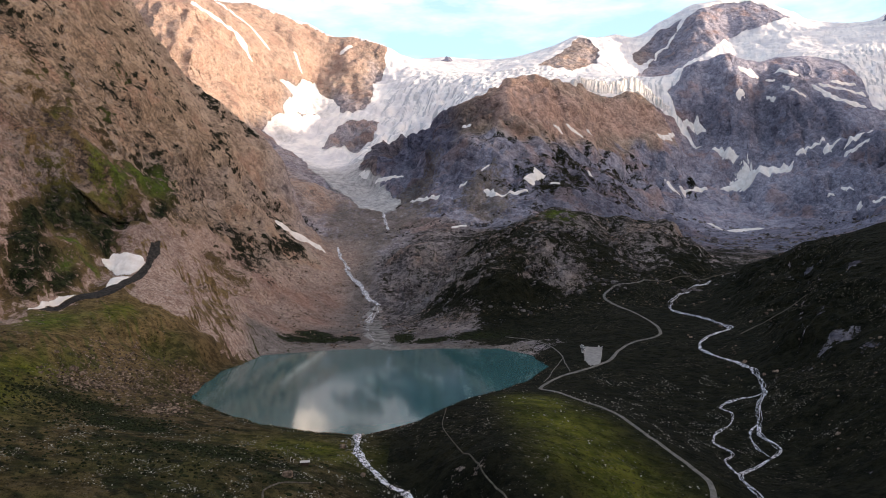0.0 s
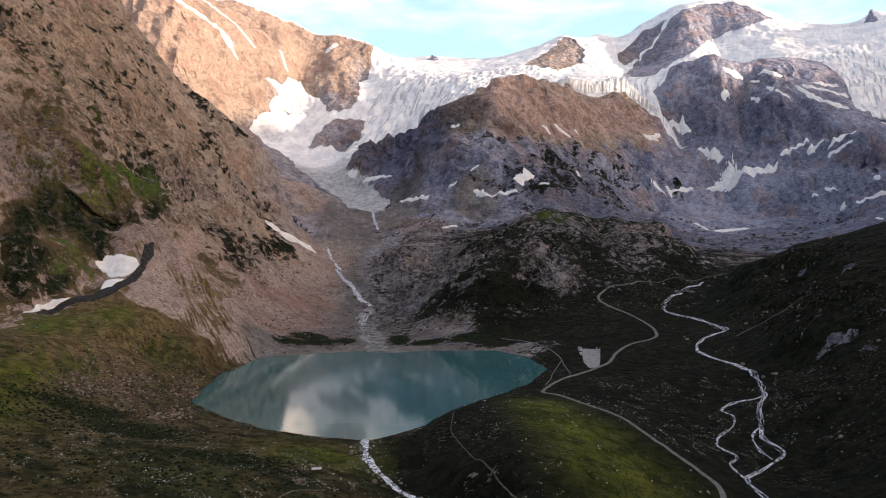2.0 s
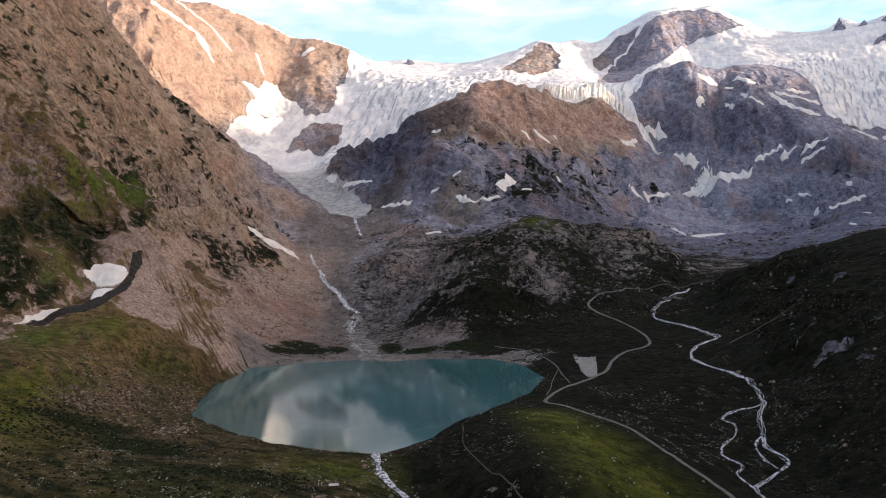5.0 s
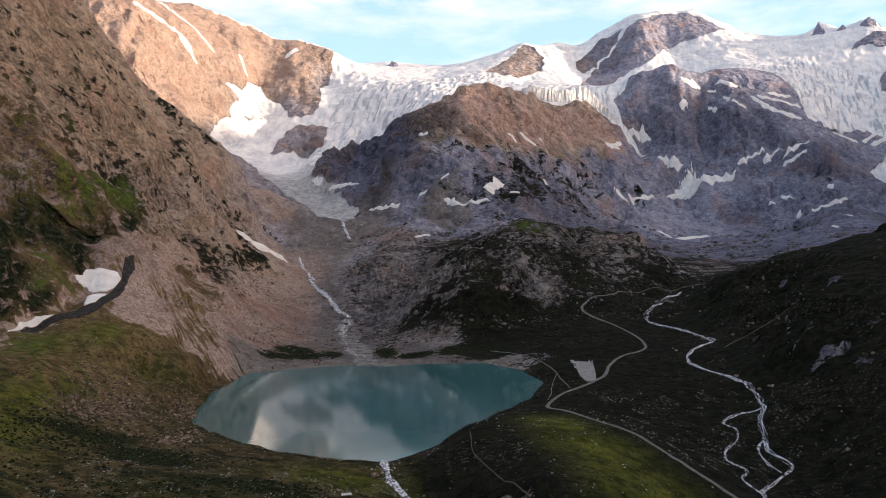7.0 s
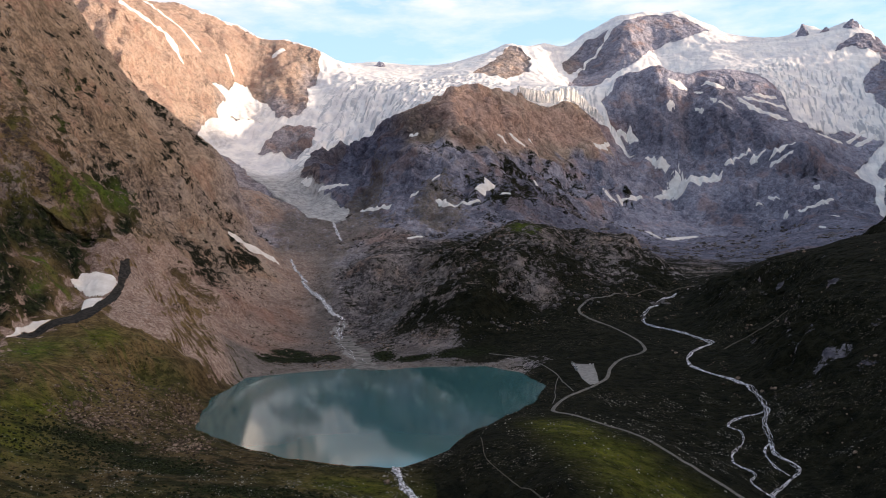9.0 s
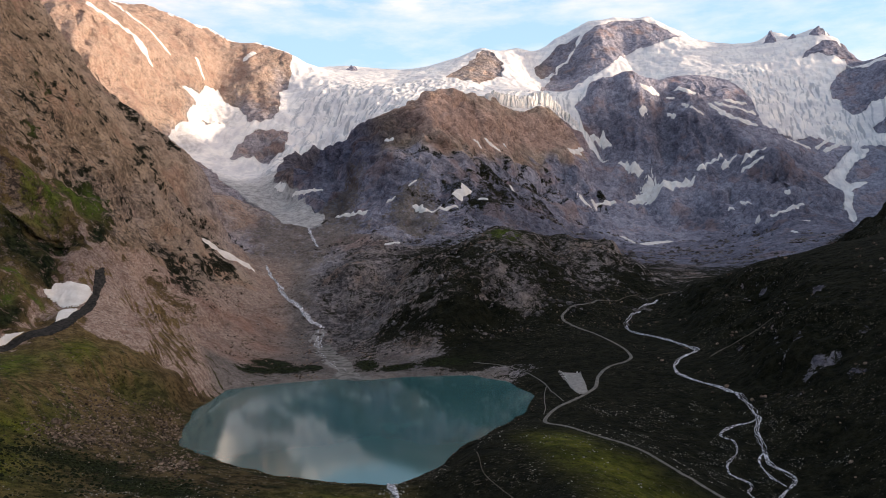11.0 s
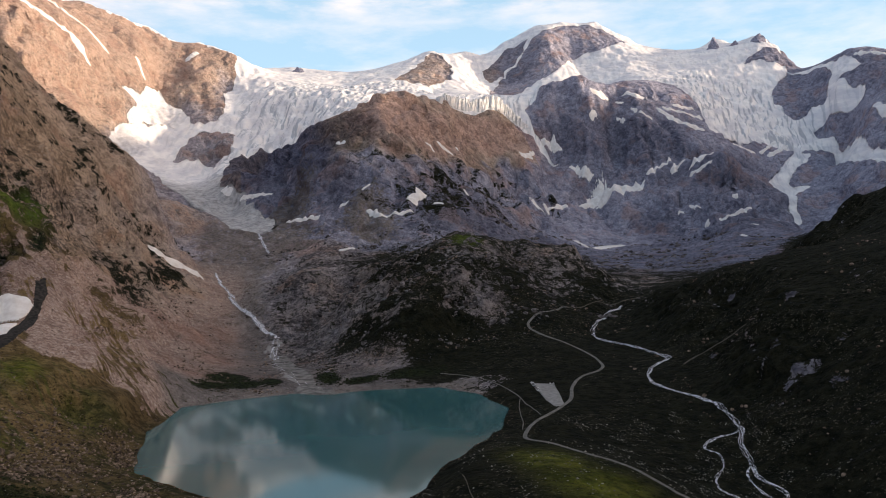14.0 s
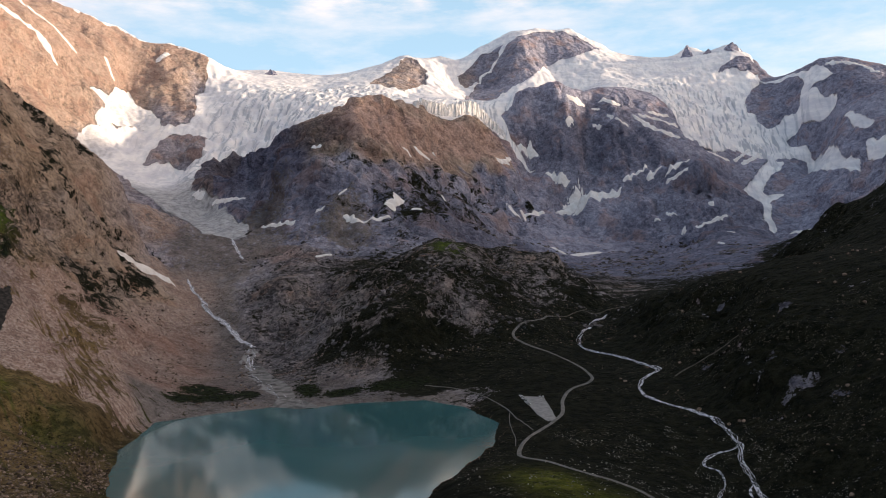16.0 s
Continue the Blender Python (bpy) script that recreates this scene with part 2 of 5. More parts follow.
    bare = m.math("SUBTRACT", 1.0, m.math("MULTIPLY", m.attr("scree"), 0.8))
    n = m.bump(m.math("MULTIPLY", soft, m.math("ADD", total((0.5, mid), (0.6, grain)), m.math("MULTIPLY", bare, total((1.0, big_edge), (0.5, edge), (0.12, cell))))), 0.9, 11.0)
    n = m.bump(m.math("MULTIPLY", soft, m.math("ADD", fine, m.math("MULTIPLY", small, 0.2))), 0.7, 1.2, n)
    return m.done(col, m.ramp(white, 0, 1, (0.95, 0.7)), n)


def plain_material(name, a, b, scale, rough=0.9, bump=0.3, depth=0.2, fine=None, island=None):
    m = Nodes(name)
    v = m.noise(scale, 5, 0.6)
    col = m.mix(m.ramp(v, 0.35, 0.65), a, b)
    if island:
        g = m.n.new("ShaderNodeNewGeometry")
        col = m.mix(1.0, col, m.mix(g.outputs["Random Per Island"], (island[0],) * 3, (island[1],) * 3), "MULTIPLY")
    if fine:
        col = m.mix(m.ramp(m.noise(scale * 7, 4, 0.6), 0.55, 0.7, (0, 0.6)), col, fine)
    return m.done(col, rough, m.bump(v, bump, depth))


def water_material():
    m = Nodes("glacial_water")
    broad = m.noise(0.006, 3, 0.5)
    col = m.mix(m.ramp(broad, 0.35, 0.65), (0.038, 0.112, 0.118), (0.052, 0.138, 0.143))
    ripple = m.noise(0.35, 3, 0.6, (1.0, 0.45, 1.0))
    m.bsdf.inputs["IOR"].default_value = 1.33
    return m.done(col, 0.06, m.bump(ripple, 0.05, 0.5), 0.5)


def torrent_material():
    m = Nodes("white_water")
    v = m.noise(0.42, 5, 0.72)
    col = m.mix(m.ramp(v, 0.43, 0.54), (0.035, 0.04, 0.05), (0.80, 0.80, 0.86))
    return m.done(col, 0.5, m.bump(v, 0.6, 0.5))


ALPINE = alpine_material()
WATER = water_material()
TORRENT = torrent_material()
SNOW = plain_material("old_snow", (0.72, 0.70, 0.68), (0.84, 0.83, 0.82), 0.09, 0.75, 0.3, 0.6)
ICE = plain_material("glacier_ice", (0.66, 0.68, 0.70), (0.88, 0.87, 0.86), 0.12, 0.6, 0.5, 1.0)
PARKING = plain_material("parking_gravel", (0.22, 0.215, 0.21), (0.31, 0.30, 0.29), 0.25, 0.95, 0.2, 0.1)
FAN = plain_material("fan_gravel", (0.10, 0.096, 0.092), (0.25, 0.24, 0.23), 0.09, 0.9, 0.3, 0.2)
GRAVEL = plain_material("road_gravel", (0.125, 0.12, 0.11), (0.20, 0.19, 0.175), 0.25, 0.95, 0.2, 0.1)
PATH_DIRT = plain_material("path_dirt", (0.07, 0.062, 0.05), (0.15, 0.135, 0.11), 0.4, 0.95, 0.2, 0.1)
# Near-black colour for painted shade in the moraine gully and the melt hole.
SHADE_SHEET = plain_material("shade_sheet", (0.018, 0.018, 0.018), (0.055, 0.05, 0.046), 0.3, 0.8, 0.6, 0.5)
OUTCROP = plain_material("worn_outcrop", (0.085, 0.078, 0.082), (0.30, 0.275, 0.27), 0.22, 0.9, 0.8, 0.8, (0.035, 0.034, 0.034), (0.2, 1.0))
BUSH = plain_material("dwarf_shrub", (0.008, 0.011, 0.006), (0.034, 0.042, 0.018), 0.6, 0.9, 0.8, 0.4, None, (0.5, 1.3))
PALE_STONE = plain_material("pale_stone", (0.17, 0.165, 0.14), (0.44, 0.425, 0.37), 0.6, 0.9, 0.4, 0.2, None, (0.25, 1.2))
STONE = plain_material("pale_boulder", (0.09, 0.068, 0.052), (0.36, 0.275, 0.215), 0.35, 0.9, 0.5, 0.3, (0.06, 0.05, 0.045), (0.2, 1.15))

# ---- landform: lines of ridges, slopes and valley floors (x, y, height over the lake) ----
PIVOT = (-70.0, -150.0)
NEAR_GROUND = [
    (-157, 455, 16), (-133, 510, 13), (-75, 482, 3), (-202, 417, 23), (-209, 489, 24), (-291, 546, 36), (-255, 585, 23),
    (-326, 638, 46), (-356, 715, 63), (-313, 683, 36), (-287, 697, 30), (-313, 787, 44), (-330, 845, 68), (-265, 794, 18),
    (-46, 535, -7), (-20, 490, -15), (10, 440, -24), (30, 483, 16), (-10, 560, 8), (66, 613, 17), (-1, 598, 15),
    (90, 545, 9), (127, 509, -12), (35, 440, 4), (83, 740, 2), (-120, 560, 6)]
ROAD_BED = [(88, 722, 4), (96, 702, 6), (103, 682, 6), (113, 660, 5.5), (122, 645, 5), (133, 620, 3), (142, 590, -1), (152, 568, -7), (160, 543, -11), (166, 515, -15)]
RIGHT_FLOOR = [
    (190, 530, -24), (173, 654, -14), (212, 600, -29), (240, 590, -29), (149, 728, -4), (250, 700, -14), (290, 745, -3), (159, 842, 6),
    (115, 790, 4), (256, 961, 18), (339, 964, 24), (294, 900, 16), (324, 1031, 24), (310, 1129, 32), (382, 1199, 46), (214, 1127, 35),
    (294, 1199, 62), (408, 1260, 62), (230, 1050, 30)]
RIGHT_HILL = [
    (265, 560, -26), (331, 639, 17), (348, 753, 35), (351, 885, 27), (436, 861, 98), (430, 980, 76), (407, 1130, 55), (440, 1170, 82),
    (465, 1120, 102), (500, 1080, 124), (560, 1020, 146), (640, 960, 166), (560, 800, 150), (480, 650, 100), (420, 520, 50), (700, 1000, 190),
    (760, 1330, 116), (700, 1200, 118), (838, 1352, 158), (950, 1523, 110), (890, 1460, 125), (1100, 1700, 140), (865, 1340, 178), (880, 1312, 212), (924, 1246, 244), (620, 1250, 95), (1050, 1150, 330), (800, 700, 260)]
KNOLL = [
    (75, 1211, 80), (128, 1176, 42), (180, 1225, 84), (71, 1491, 121), (148, 1278, 127), (100, 1470, 132), (152, 1480, 152), (195, 1450, 176),
    (250, 1455, 164), (322, 1460, 157), (392, 1425, 149), (395, 1386, 127), (428, 1380, 116), (455, 1322, 80), (287, 1395, 130), (317, 1298, 85),
    (22, 1196, 33), (250, 1640, 125), (400, 1640, 95), (600, 1700, 85), (480, 1450, 80), (160, 1680, 130)]
LEFT_FLOOR = [
    (-256, 1204, 33), (-248, 1486, 59), (-175, 1430, 8), (-215, 1058, 10), (-183, 1603, 53), (-258, 1745, 109), (-181, 1770, 107),
    (-127, 1536, 58), (-68, 1381, 6), (-90, 1200, 3), (-130, 1090, 5), (-19, 1089, 3), (69, 1069, 8), (-3, 1495, 62), (-42, 1560, 110),
    (-215, 1938, 167), (-58, 1864, 163), (95, 1843, 174), (-108, 2019, 203), (-52, 2098, 250), (78, 1929, 238), (96, 1912, 223)]
MORAINE = [
    (-377, 1095, 133), (-388, 1030, 114), (-394, 970, 97), (-404, 900, 83), (-424, 830, 76), (-450, 760, 74),
    (-408, 1010, 98), (-412, 955, 84), (-426, 890, 71), (-450, 830, 66), (-346, 1039, 91), (-361, 1223, 117), (-298, 1001, 53), (-315, 1225, 82),
    (-441, 915, 104), (-474, 1016, 150), (-410, 1080, 154), (-520, 850, 140), (-560, 650, 190)]
LEFT_SLOPE = [
    (-608, 1366, 510), (-593, 1618, 551), (-585, 1343, 425), (-526, 1181, 324), (-500, 1397, 351), (-474, 1704, 373), (-496, 1099, 256),
    (-478, 1344, 273), (-412, 1610, 291), (-482, 1055, 198), (-406, 1253, 200), (-379, 1704, 229), (-395, 1465, 163), (-344, 1845, 183),
    (-324, 1616, 127), (-635, 1684, 628), (-561, 1710, 511), (-471, 1737, 407), (-392, 1777, 344), (-350, 1830, 268), (-700, 1500, 660),
    (-700, 1100, 500), (-620, 850, 330), (-650, 450, 260), (-850, 1650, 830), (-1000, 1150, 760)]
BEHIND_SLOPE = [(-720, 2100, 430), (-560, 2150, 330), (-450, 2200, 285), (-335, 2081, 262), (-900, 2400, 560)]
ICE_VALLEY = [
    (-211, 2401, 262), (-469, 2644, 384), (-307, 2790, 373), (-585, 2820, 476), (-460, 2995, 511), (-314, 2937, 524), (-154, 2878, 516),
    (-73, 3125, 682), (132, 2995, 673), (-251, 3338, 752), (-380, 3080, 590), (-100, 2560, 300), (60, 2780, 560), (-330, 2450, 300), (-250, 2700, 400)]
LIT_MOUNTAIN = [
    (-739, 2712, 644), (-653, 2895, 599), (-831, 2826, 888), (-719, 3175, 915), (-703, 3028, 810), (-559, 3334, 908), (-515, 3300, 746),
    (-342, 3391, 852), (-233, 3468, 892), (-922, 3463, 1097), (-820, 3536, 1118), (-712, 3606, 1081), (-596, 3674, 1058), (-381, 3715, 1006),
    (-257, 3721, 958), (-1050, 3000, 1050), (-1300, 3500, 1150), (-900, 3900, 900), (-500, 4100, 850)]
SADDLE = [
    (-221, 3802, 928), (-105, 4003, 962), (30, 4180, 993), (212, 4088, 958), (367, 4021, 944), (486, 3902, 970), (479, 3575, 877),
    (656, 3870, 1032), (849, 3928, 1043), (866, 3718, 863), (200, 3450, 790), (0, 4600, 800), (700, 4500, 800), (560, 3250, 720), (-40, 3700, 880)]
BROWN_SUMMIT = [
    (-201, 2440, 350), (-99, 2435, 420), (18, 2425, 488), (134, 2400, 532), (203, 2414, 575), (290, 2432, 588), (357, 2522, 588), (428, 2662, 593),
    (264, 2434, 580), (187, 2115, 435), (453, 2702, 609), (320, 2291, 416), (508, 2615, 478), (553, 2509, 360), (234, 2049, 328), (47, 2039, 330),
    (-113, 2400, 350), (303, 1905, 235), (583, 2368, 264), (568, 2209, 165), (120, 2620, 520), (300, 2750, 590), (450, 2030, 190), (650, 2800, 600)]
BUTTRESS = [
    (796, 2913, 616), (825, 2890, 590), (905, 2906, 665), (1013, 2909, 714), (1098, 2908, 676), (1258, 3024, 738), (1372, 3026, 728),
    (1462, 2981, 677), (1523, 2891, 580), (914, 2865, 562), (1199, 2800, 590), (1476, 2884, 601), (872, 2814, 419), (1106, 2778, 431),
    (943, 2675, 309), (1183, 2603, 338), (1340, 2465, 397), (715, 2513, 247), (1014, 2528, 209), (1208, 2363, 235), (773, 2362, 142),
    (881, 2117, 98), (1146, 2315, 153), (1255, 2147, 165), (720, 1950, 85), (1339, 3003, 728), (1150, 3200, 690), (1000, 3250, 680), (1000, 1850, 120)]
MAIN_PEAK = [
    (1034, 3747, 897), (1221, 3813, 1090), (1351, 3797, 982), (1465, 3895, 1100), (1107, 4114, 1137), (1278, 4163, 1228), (1427, 4140, 1258),
    (1596, 4125, 1255), (1784, 4150, 1184), (1926, 4170, 1127), (1784, 4004, 1110), (2057, 4100, 1098), (1300, 3450, 780), (1650, 3500, 880),
    (1400, 4700, 900), (2100, 4600, 900), (900, 3500, 750)]
RIGHT_PEAKS = [
    (2128, 3933, 1072), (2150, 3885, 1125), (2194, 3775, 1070), (2240, 3626, 1082), (2256, 3493, 985), (2307, 3505, 915), (2361, 3512, 880), (2288, 3560, 985), (2420, 3400, 855), (2188, 3296, 856), (2180, 3114, 825),
    (2235, 3007, 878), (2315, 2940, 873), (2384, 2811, 810), (2114, 3025, 735), (2054, 2920, 561), (1909, 2609, 385), (1710, 2592, 285),
    (1774, 2910, 515), (1585, 2642, 337), (1904, 2766, 420), (1490, 2275, 145), (2080, 2868, 690), (2024, 2792, 404), (1900, 3200, 740),
    (2600, 3500, 850), (2700, 2900, 800), (1997, 2582, 570), (1750, 2200, 300), (1500, 1900, 260)]
OUT_OF_VIEW = [
    (1250, 150, 760), (1600, 900, 1000), (1900, 1450, 940), (2250, 1900, 780), (2260, 2030, 930), (2345, 2230, 880), (2345, 2400, 680), (1000, -900, 520), (2400, 300, 800), (2800, 1800, 700), (900, 500, 420),
    (0, 250, -35), (-160, 230, 0), (130, 300, -40), (0, -100, -20), (300, 0, 20), (-300, 0, 60), (0, -600, 120), (-700, 100, 320), (-800, -700, 450),
    (600, 300, 160), (0, -1800, 500), (-1500, 400, 700), (-1800, 2000, 900), (-1800, 3600, 900), (0, -4500, 500), (4500, 0, 500), (-4500, 0, 500)]
LAKE_SHORE = [
    (-233, 741), (-241, 808), (-241, 880), (-221, 985), (-160, 1006), (-99, 1022), (-61, 1000), (-5, 1009), (64, 999), (98, 950), (109, 862),
    (77, 782), (40, 735), (0, 683), (-22, 637), (-43, 608), (-63, 597), (-100, 609), (-145, 636), (-186, 676)]

_perm = np.random.RandomState(7).permutation(256)
_perm = np.concatenate([_perm, _perm, _perm])
_grad = np.stack([np.cos(np.arange(256) * 2.3999632), np.sin(np.arange(256) * 2.3999632)], 1)


# smooth ground at the ice's margin: x, y, reach along x and y
CALM = [(600, 2760, 300, 120), (-200, 2460, 110, 260), (480, 2650, 160, 120)]


def perlin(x, y):
    """Gradient noise over arrays, about -0.7 to 0.7."""
    xi, yi = np.floor(x), np.floor(y)
    fx, fy = x - xi, y - yi
    xi, yi = xi.astype(np.int64) & 255, yi.astype(np.int64) & 255
    ux, uy = fx * fx * fx * (fx * (fx * 6 - 15) + 10), fy * fy * fy * (fy * (fy * 6 - 15) + 10)

    def corner(a, b):
        g = _grad[_perm[_perm[xi + a] + yi + b]]
        return g[..., 0] * (fx - a) + g[..., 1] * (fy - b)
    lo = corner(0, 0) * (1 - ux) + corner(1, 0) * ux
    hi = corner(0, 1) * (1 - ux) + corner(1, 1) * ux
    return lo * (1 - uy) + hi * uy


_dirs = np.array([(a, b, c) for a in (-1, 0, 1) for b in (-1, 0, 1) for c in (-1, 0, 1) if abs(a) + abs(b) + abs(c) == 2], np.float32)


def perlin3(p):
    """Gradient noise in space, about -0.7 to 0.7."""
    i = np.floor(p)
    f = (p - i).astype(np.float32)
    i = i.astype(np.int64) & 255
    u = f * f * f * (f * (f * 6 - 15) + 10)
    res = 0.0
    for a in (0, 1):
        for b in (0, 1):
            for c in (0, 1):
                g = _dirs[_perm[_perm[_perm[i[:, 0] + a] + i[:, 1] + b] + i[:, 2] + c] % 12]
                w = (u[:, 0] if a else 1 - u[:, 0]) * (u[:, 1] if b else 1 - u[:, 1]) * (u[:, 2] if c else 1 - u[:, 2])
                res = res + w * (g[:, 0] * (f[:, 0] - a) + g[:, 1] * (f[:, 1] - b) + g[:, 2] * (f[:, 2] - c))
    return res


def step(lo, hi, v):
    k = np.clip((v - lo) / (hi - lo), 0, 1)
    return k * k * (3 - 2 * k)


def to_fan(x, y):
    dx, dy = x - PIVOT[0], y - PIVOT[1]
    return np.arctan2(dx, dy), np.log(np.maximum(np.hypot(dx, dy), 30.0))


def _solve_base():
    pts = np.array(sum((NEAR_GROUND, ROAD_BED, RIGHT_FLOOR, RIGHT_HILL, KNOLL, LEFT_FLOOR, MORAINE, LEFT_SLOPE, BEHIND_SLOPE, ICE_VALLEY, LIT_MOUNTAIN,
                        SADDLE, BROWN_SUMMIT, BUTTRESS, MAIN_PEAK, RIGHT_PEAKS, OUT_OF_VIEW), []), float)
    u, v = to_fan(pts[:, 0], pts[:, 1])
    s = pts[:, 2] / np.exp(v)
    kern = lambda du, dv: np.sqrt(du * du + (0.55 * dv) ** 2 + 0.004 ** 2)
    n = len(pts)
    a = np.ones((n + 1, n + 1))
    a[:n, :n] = kern(u[:, None] - u, v[:, None] - v) + np.eye(n) * -1e-4
    a[n, n] = 0
    w = np.linalg.solve(a, np.append(s, 0))
    us = np.concatenate([np.linspace(-3.15, -0.66, 60)[:-1], np.linspace(-0.66, 0.86, 560), np.linspace(0.86, 3.15, 60)[1:]])
    vs = np.concatenate([np.linspace(3.0, 6.2, 30)[:-1], np.linspace(6.2, 8.56, 520)])
    base = np.empty((len(us), len(vs)))
    for i, uu in enumerate(us):
        base[i] = kern(uu - u[:, None], vs[None] - v[:, None]).T @ w[:n] + w[n]
    return us, vs, base


_US, _VS, _BASE = _solve_base()


def base_height(x, y):
    u, v = to_fan(x, y)
    i = np.clip(np.searchsorted(_US, u) - 1, 0, len(_US) - 2)
    j = np.clip(np.searchsorted(_VS, v) - 1, 0, len(_VS) - 2)
    a = np.clip((u - _US[i]) / (_US[i + 1] - _US[i]), 0, 1)
    b = np.clip((v - _VS[j]) / (_VS[j + 1] - _VS[j]), 0, 1)
    s = (_BASE[i, j] * (1 - a) + _BASE[i + 1, j] * a) * (1 - b) + (_BASE[i, j + 1] * (1 - a) + _BASE[i + 1, j + 1] * a) * b
    return s * np.exp(v)


def shore_distance(x, y):
    """Metres from the lake's shore: plus on land, minus on the water."""
    wob = 2.2 * perlin(x / 17, y / 17) + 4 * perlin(x / 45 + 9, y / 45)
    best, inside = np.full(x.shape, 1e9), np.zeros(x.shape, bool)
    for (ax, ay), (bx, by) in zip(LAKE_SHORE, LAKE_SHORE[1:] + LAKE_SHORE[:1]):
        t = np.clip(((x - ax) * (bx - ax) + (y - ay) * (by - ay)) / ((bx - ax) ** 2 + (by - ay) ** 2), 0, 1)
        best = np.minimum(best, np.hypot(x - ax - t * (bx - ax), y - ay - t * (by - ay)))
        cross = (ay > y) != (by > y)
        inside ^= cross & (x < (bx - ax) * (y - ay) / (by - ay + 1e-9) + ax)
    return np.where(inside, -best, best) + wob


def line_distance(x, y, pts):
    best = np.full(np.shape(x), 1e9)
    for (ax, ay), (bx, by) in zip(pts, pts[1:]):
        t = np.clip(((x - ax) * (bx - ax) + (y - ay) * (by - ay)) / ((bx - ax) ** 2 + (by - ay) ** 2 + 1e-9), 0, 1)
        best = np.minimum(best, np.hypot(x - ax - t * (bx - ax), y - ay - t * (by - ay)))
    return best


def slope_of(x, y):
    e = 18.0
    return np.hypot(base_height(x + e, y) - base_height(x - e, y), base_height(x, y + e) - base_height(x, y - e)) / (2 * e)


def z0_wobble(x, y):
    return perlin(x / 95, y / 95) + perlin(x / 40 + 11, y / 40)


def height(x, y):
    """The ground's height, with crags and gullies where it is steep."""
    x, y = np.asarray(x, float), np.asarray(y, float)
    r = np.hypot(x - PIVOT[0], y - PIVOT[1])
    steep = slope_of(x, y)
    # ribs and couloirs: the faces stand forward and back by some tens of metres
    u = np.arctan2(x - PIVOT[0], y - PIVOT[1])
    reach = step(0.28, 0.7, steep) * (6 + 30 * step(1100, 2900, r) + 34 * step(1900, 2500, r) * (1 - 0.7 * step(-150, -350, x))) * step(700, 1000, r)
    reach = reach * (1 - 0.85 * step(2950, 3350, r))
    for cx, cy, a, b in CALM:
        reach = reach * step(0.6, 1.3, np.hypot((x - cx) / a, (y - cy) / b))
    reach = reach * (1 - 0.9 * step(-330, -420, x) * step(2150, 1850, r))
    rib = 0.0
    for wave, k in ((560, 1.4 * step(1900, 2300, r)), (260, 0.75), (110, 0.6), (48, 0.35)):
        n = perlin(u * r / wave + 0.25 * z0_wobble(x, y), r / (wave * 2.4) + wave)
        rib = rib + k * (0.6 - 2.2 * np.abs(n)) * step(1.0, 2.5, wave / (0.004 * r))
    shift = 1 - reach * rib / r
    z = base_height(PIVOT[0] + (x - PIVOT[0]) * shift, PIVOT[1] + (y - PIVOT[1]) * shift)
    rug = 0.10 + 0.9 * step(0.22, 0.75, steep) + 0.2 * step(1200, 2200, r)
    # ice-worn humps on the knoll and below the glacier, blocky crags on the left slope
    hump = step(260, 120, np.hypot((x - 60) * 0.75, y - 1450)) + step(330, 150, np.hypot((x - 230) * 1.1, (y - 1350) * 1.2))
    rug = rug + 0.55 * np.clip(hump, 0, 1) + 0.9 * step(-380, -430, x) * step(980, 1060, y) * step(1800, 1400, y)
    for cx, cy, a, b in CALM:
        rug = rug * (0.45 + 0.55 * step(0.6, 1.3, np.hypot((x - cx) / a, (y - cy) / b)))
    wx, wy = x + 14 * perlin(x / 60, y / 60 + 5), y + 14 * perlin(x / 60 + 40, y / 60)
    for wave, k in ((260, 0.05), (130, 0.07), (64, 0.095), (31, 0.115), (15, 0.115), (7.3, 0.09)):
        fade = step(1.2, 3.0, wave / (0.0026 * r))
        n = perlin(wx / wave + wave, wy / wave)
        ridged = 0.55 - 2 * np.abs(n)
        z = z + wave * k * rug * fade * (0.7 * ridged + 0.6 * n) * (0.7 if wave > 100 else 1 + 0.8 * step(900, 2400, r))
    # gullies down the moraine's flank
    across, down = 0.84 * (x + 300) + 0.54 * (y - 1030), 0.54 * (x + 300) - 0.84 * (y - 1030)
    flank = step(1.3, 0.7, np.hypot(across / 80, down / 135))
    z = z + flank * 0.7 * perlin(across / 5.5, down / 90)
    d = shore_distance(x, y)
    rim = 0.3 + 0.12 * np.maximum(d, 0) + 0.5 * perlin(x / 9, y / 9)
    k, low = step(2, 34, d), step(15, 80, d)
    above = np.where(z > 0.6, z, 0.6 * (1 - low) + z * low)
    return np.where(d > 0, rim * (1 - k) + above * k, -0.2 + np.maximum(0.15 * d, -6))

# glacier: outline in plan, going round from the crag
GLACIER_LINE = [
    (-222, 3449), (-222, 3380), (-232, 3346), (-260, 3307), (-264, 3229), (-254, 3157), (-257, 3094), (-283, 3050), (-323, 3029), (-366, 3042), (-453, 3076), (-517, 3020), (-560, 2977), (-602, 2915), (-606, 2800), (-530, 2740),
    (-440, 2620), (-411, 2547), (-334, 2393), (-273, 2272), (-212, 2050), (-111, 1972), (-108, 2080), (-132, 2173), (-186, 2396), (-246, 2479), (-244, 2631), (-226, 2760),
    (-121, 2814), (21, 2782), (132, 2780), (230, 2720), (330, 2700), (430, 2690), (500, 2720), (578, 2760), (746, 2839), (806, 2840),
    (893, 2816), (832, 2874), (820, 2930), (900, 2990), (1050, 3010), (1180, 3110)]
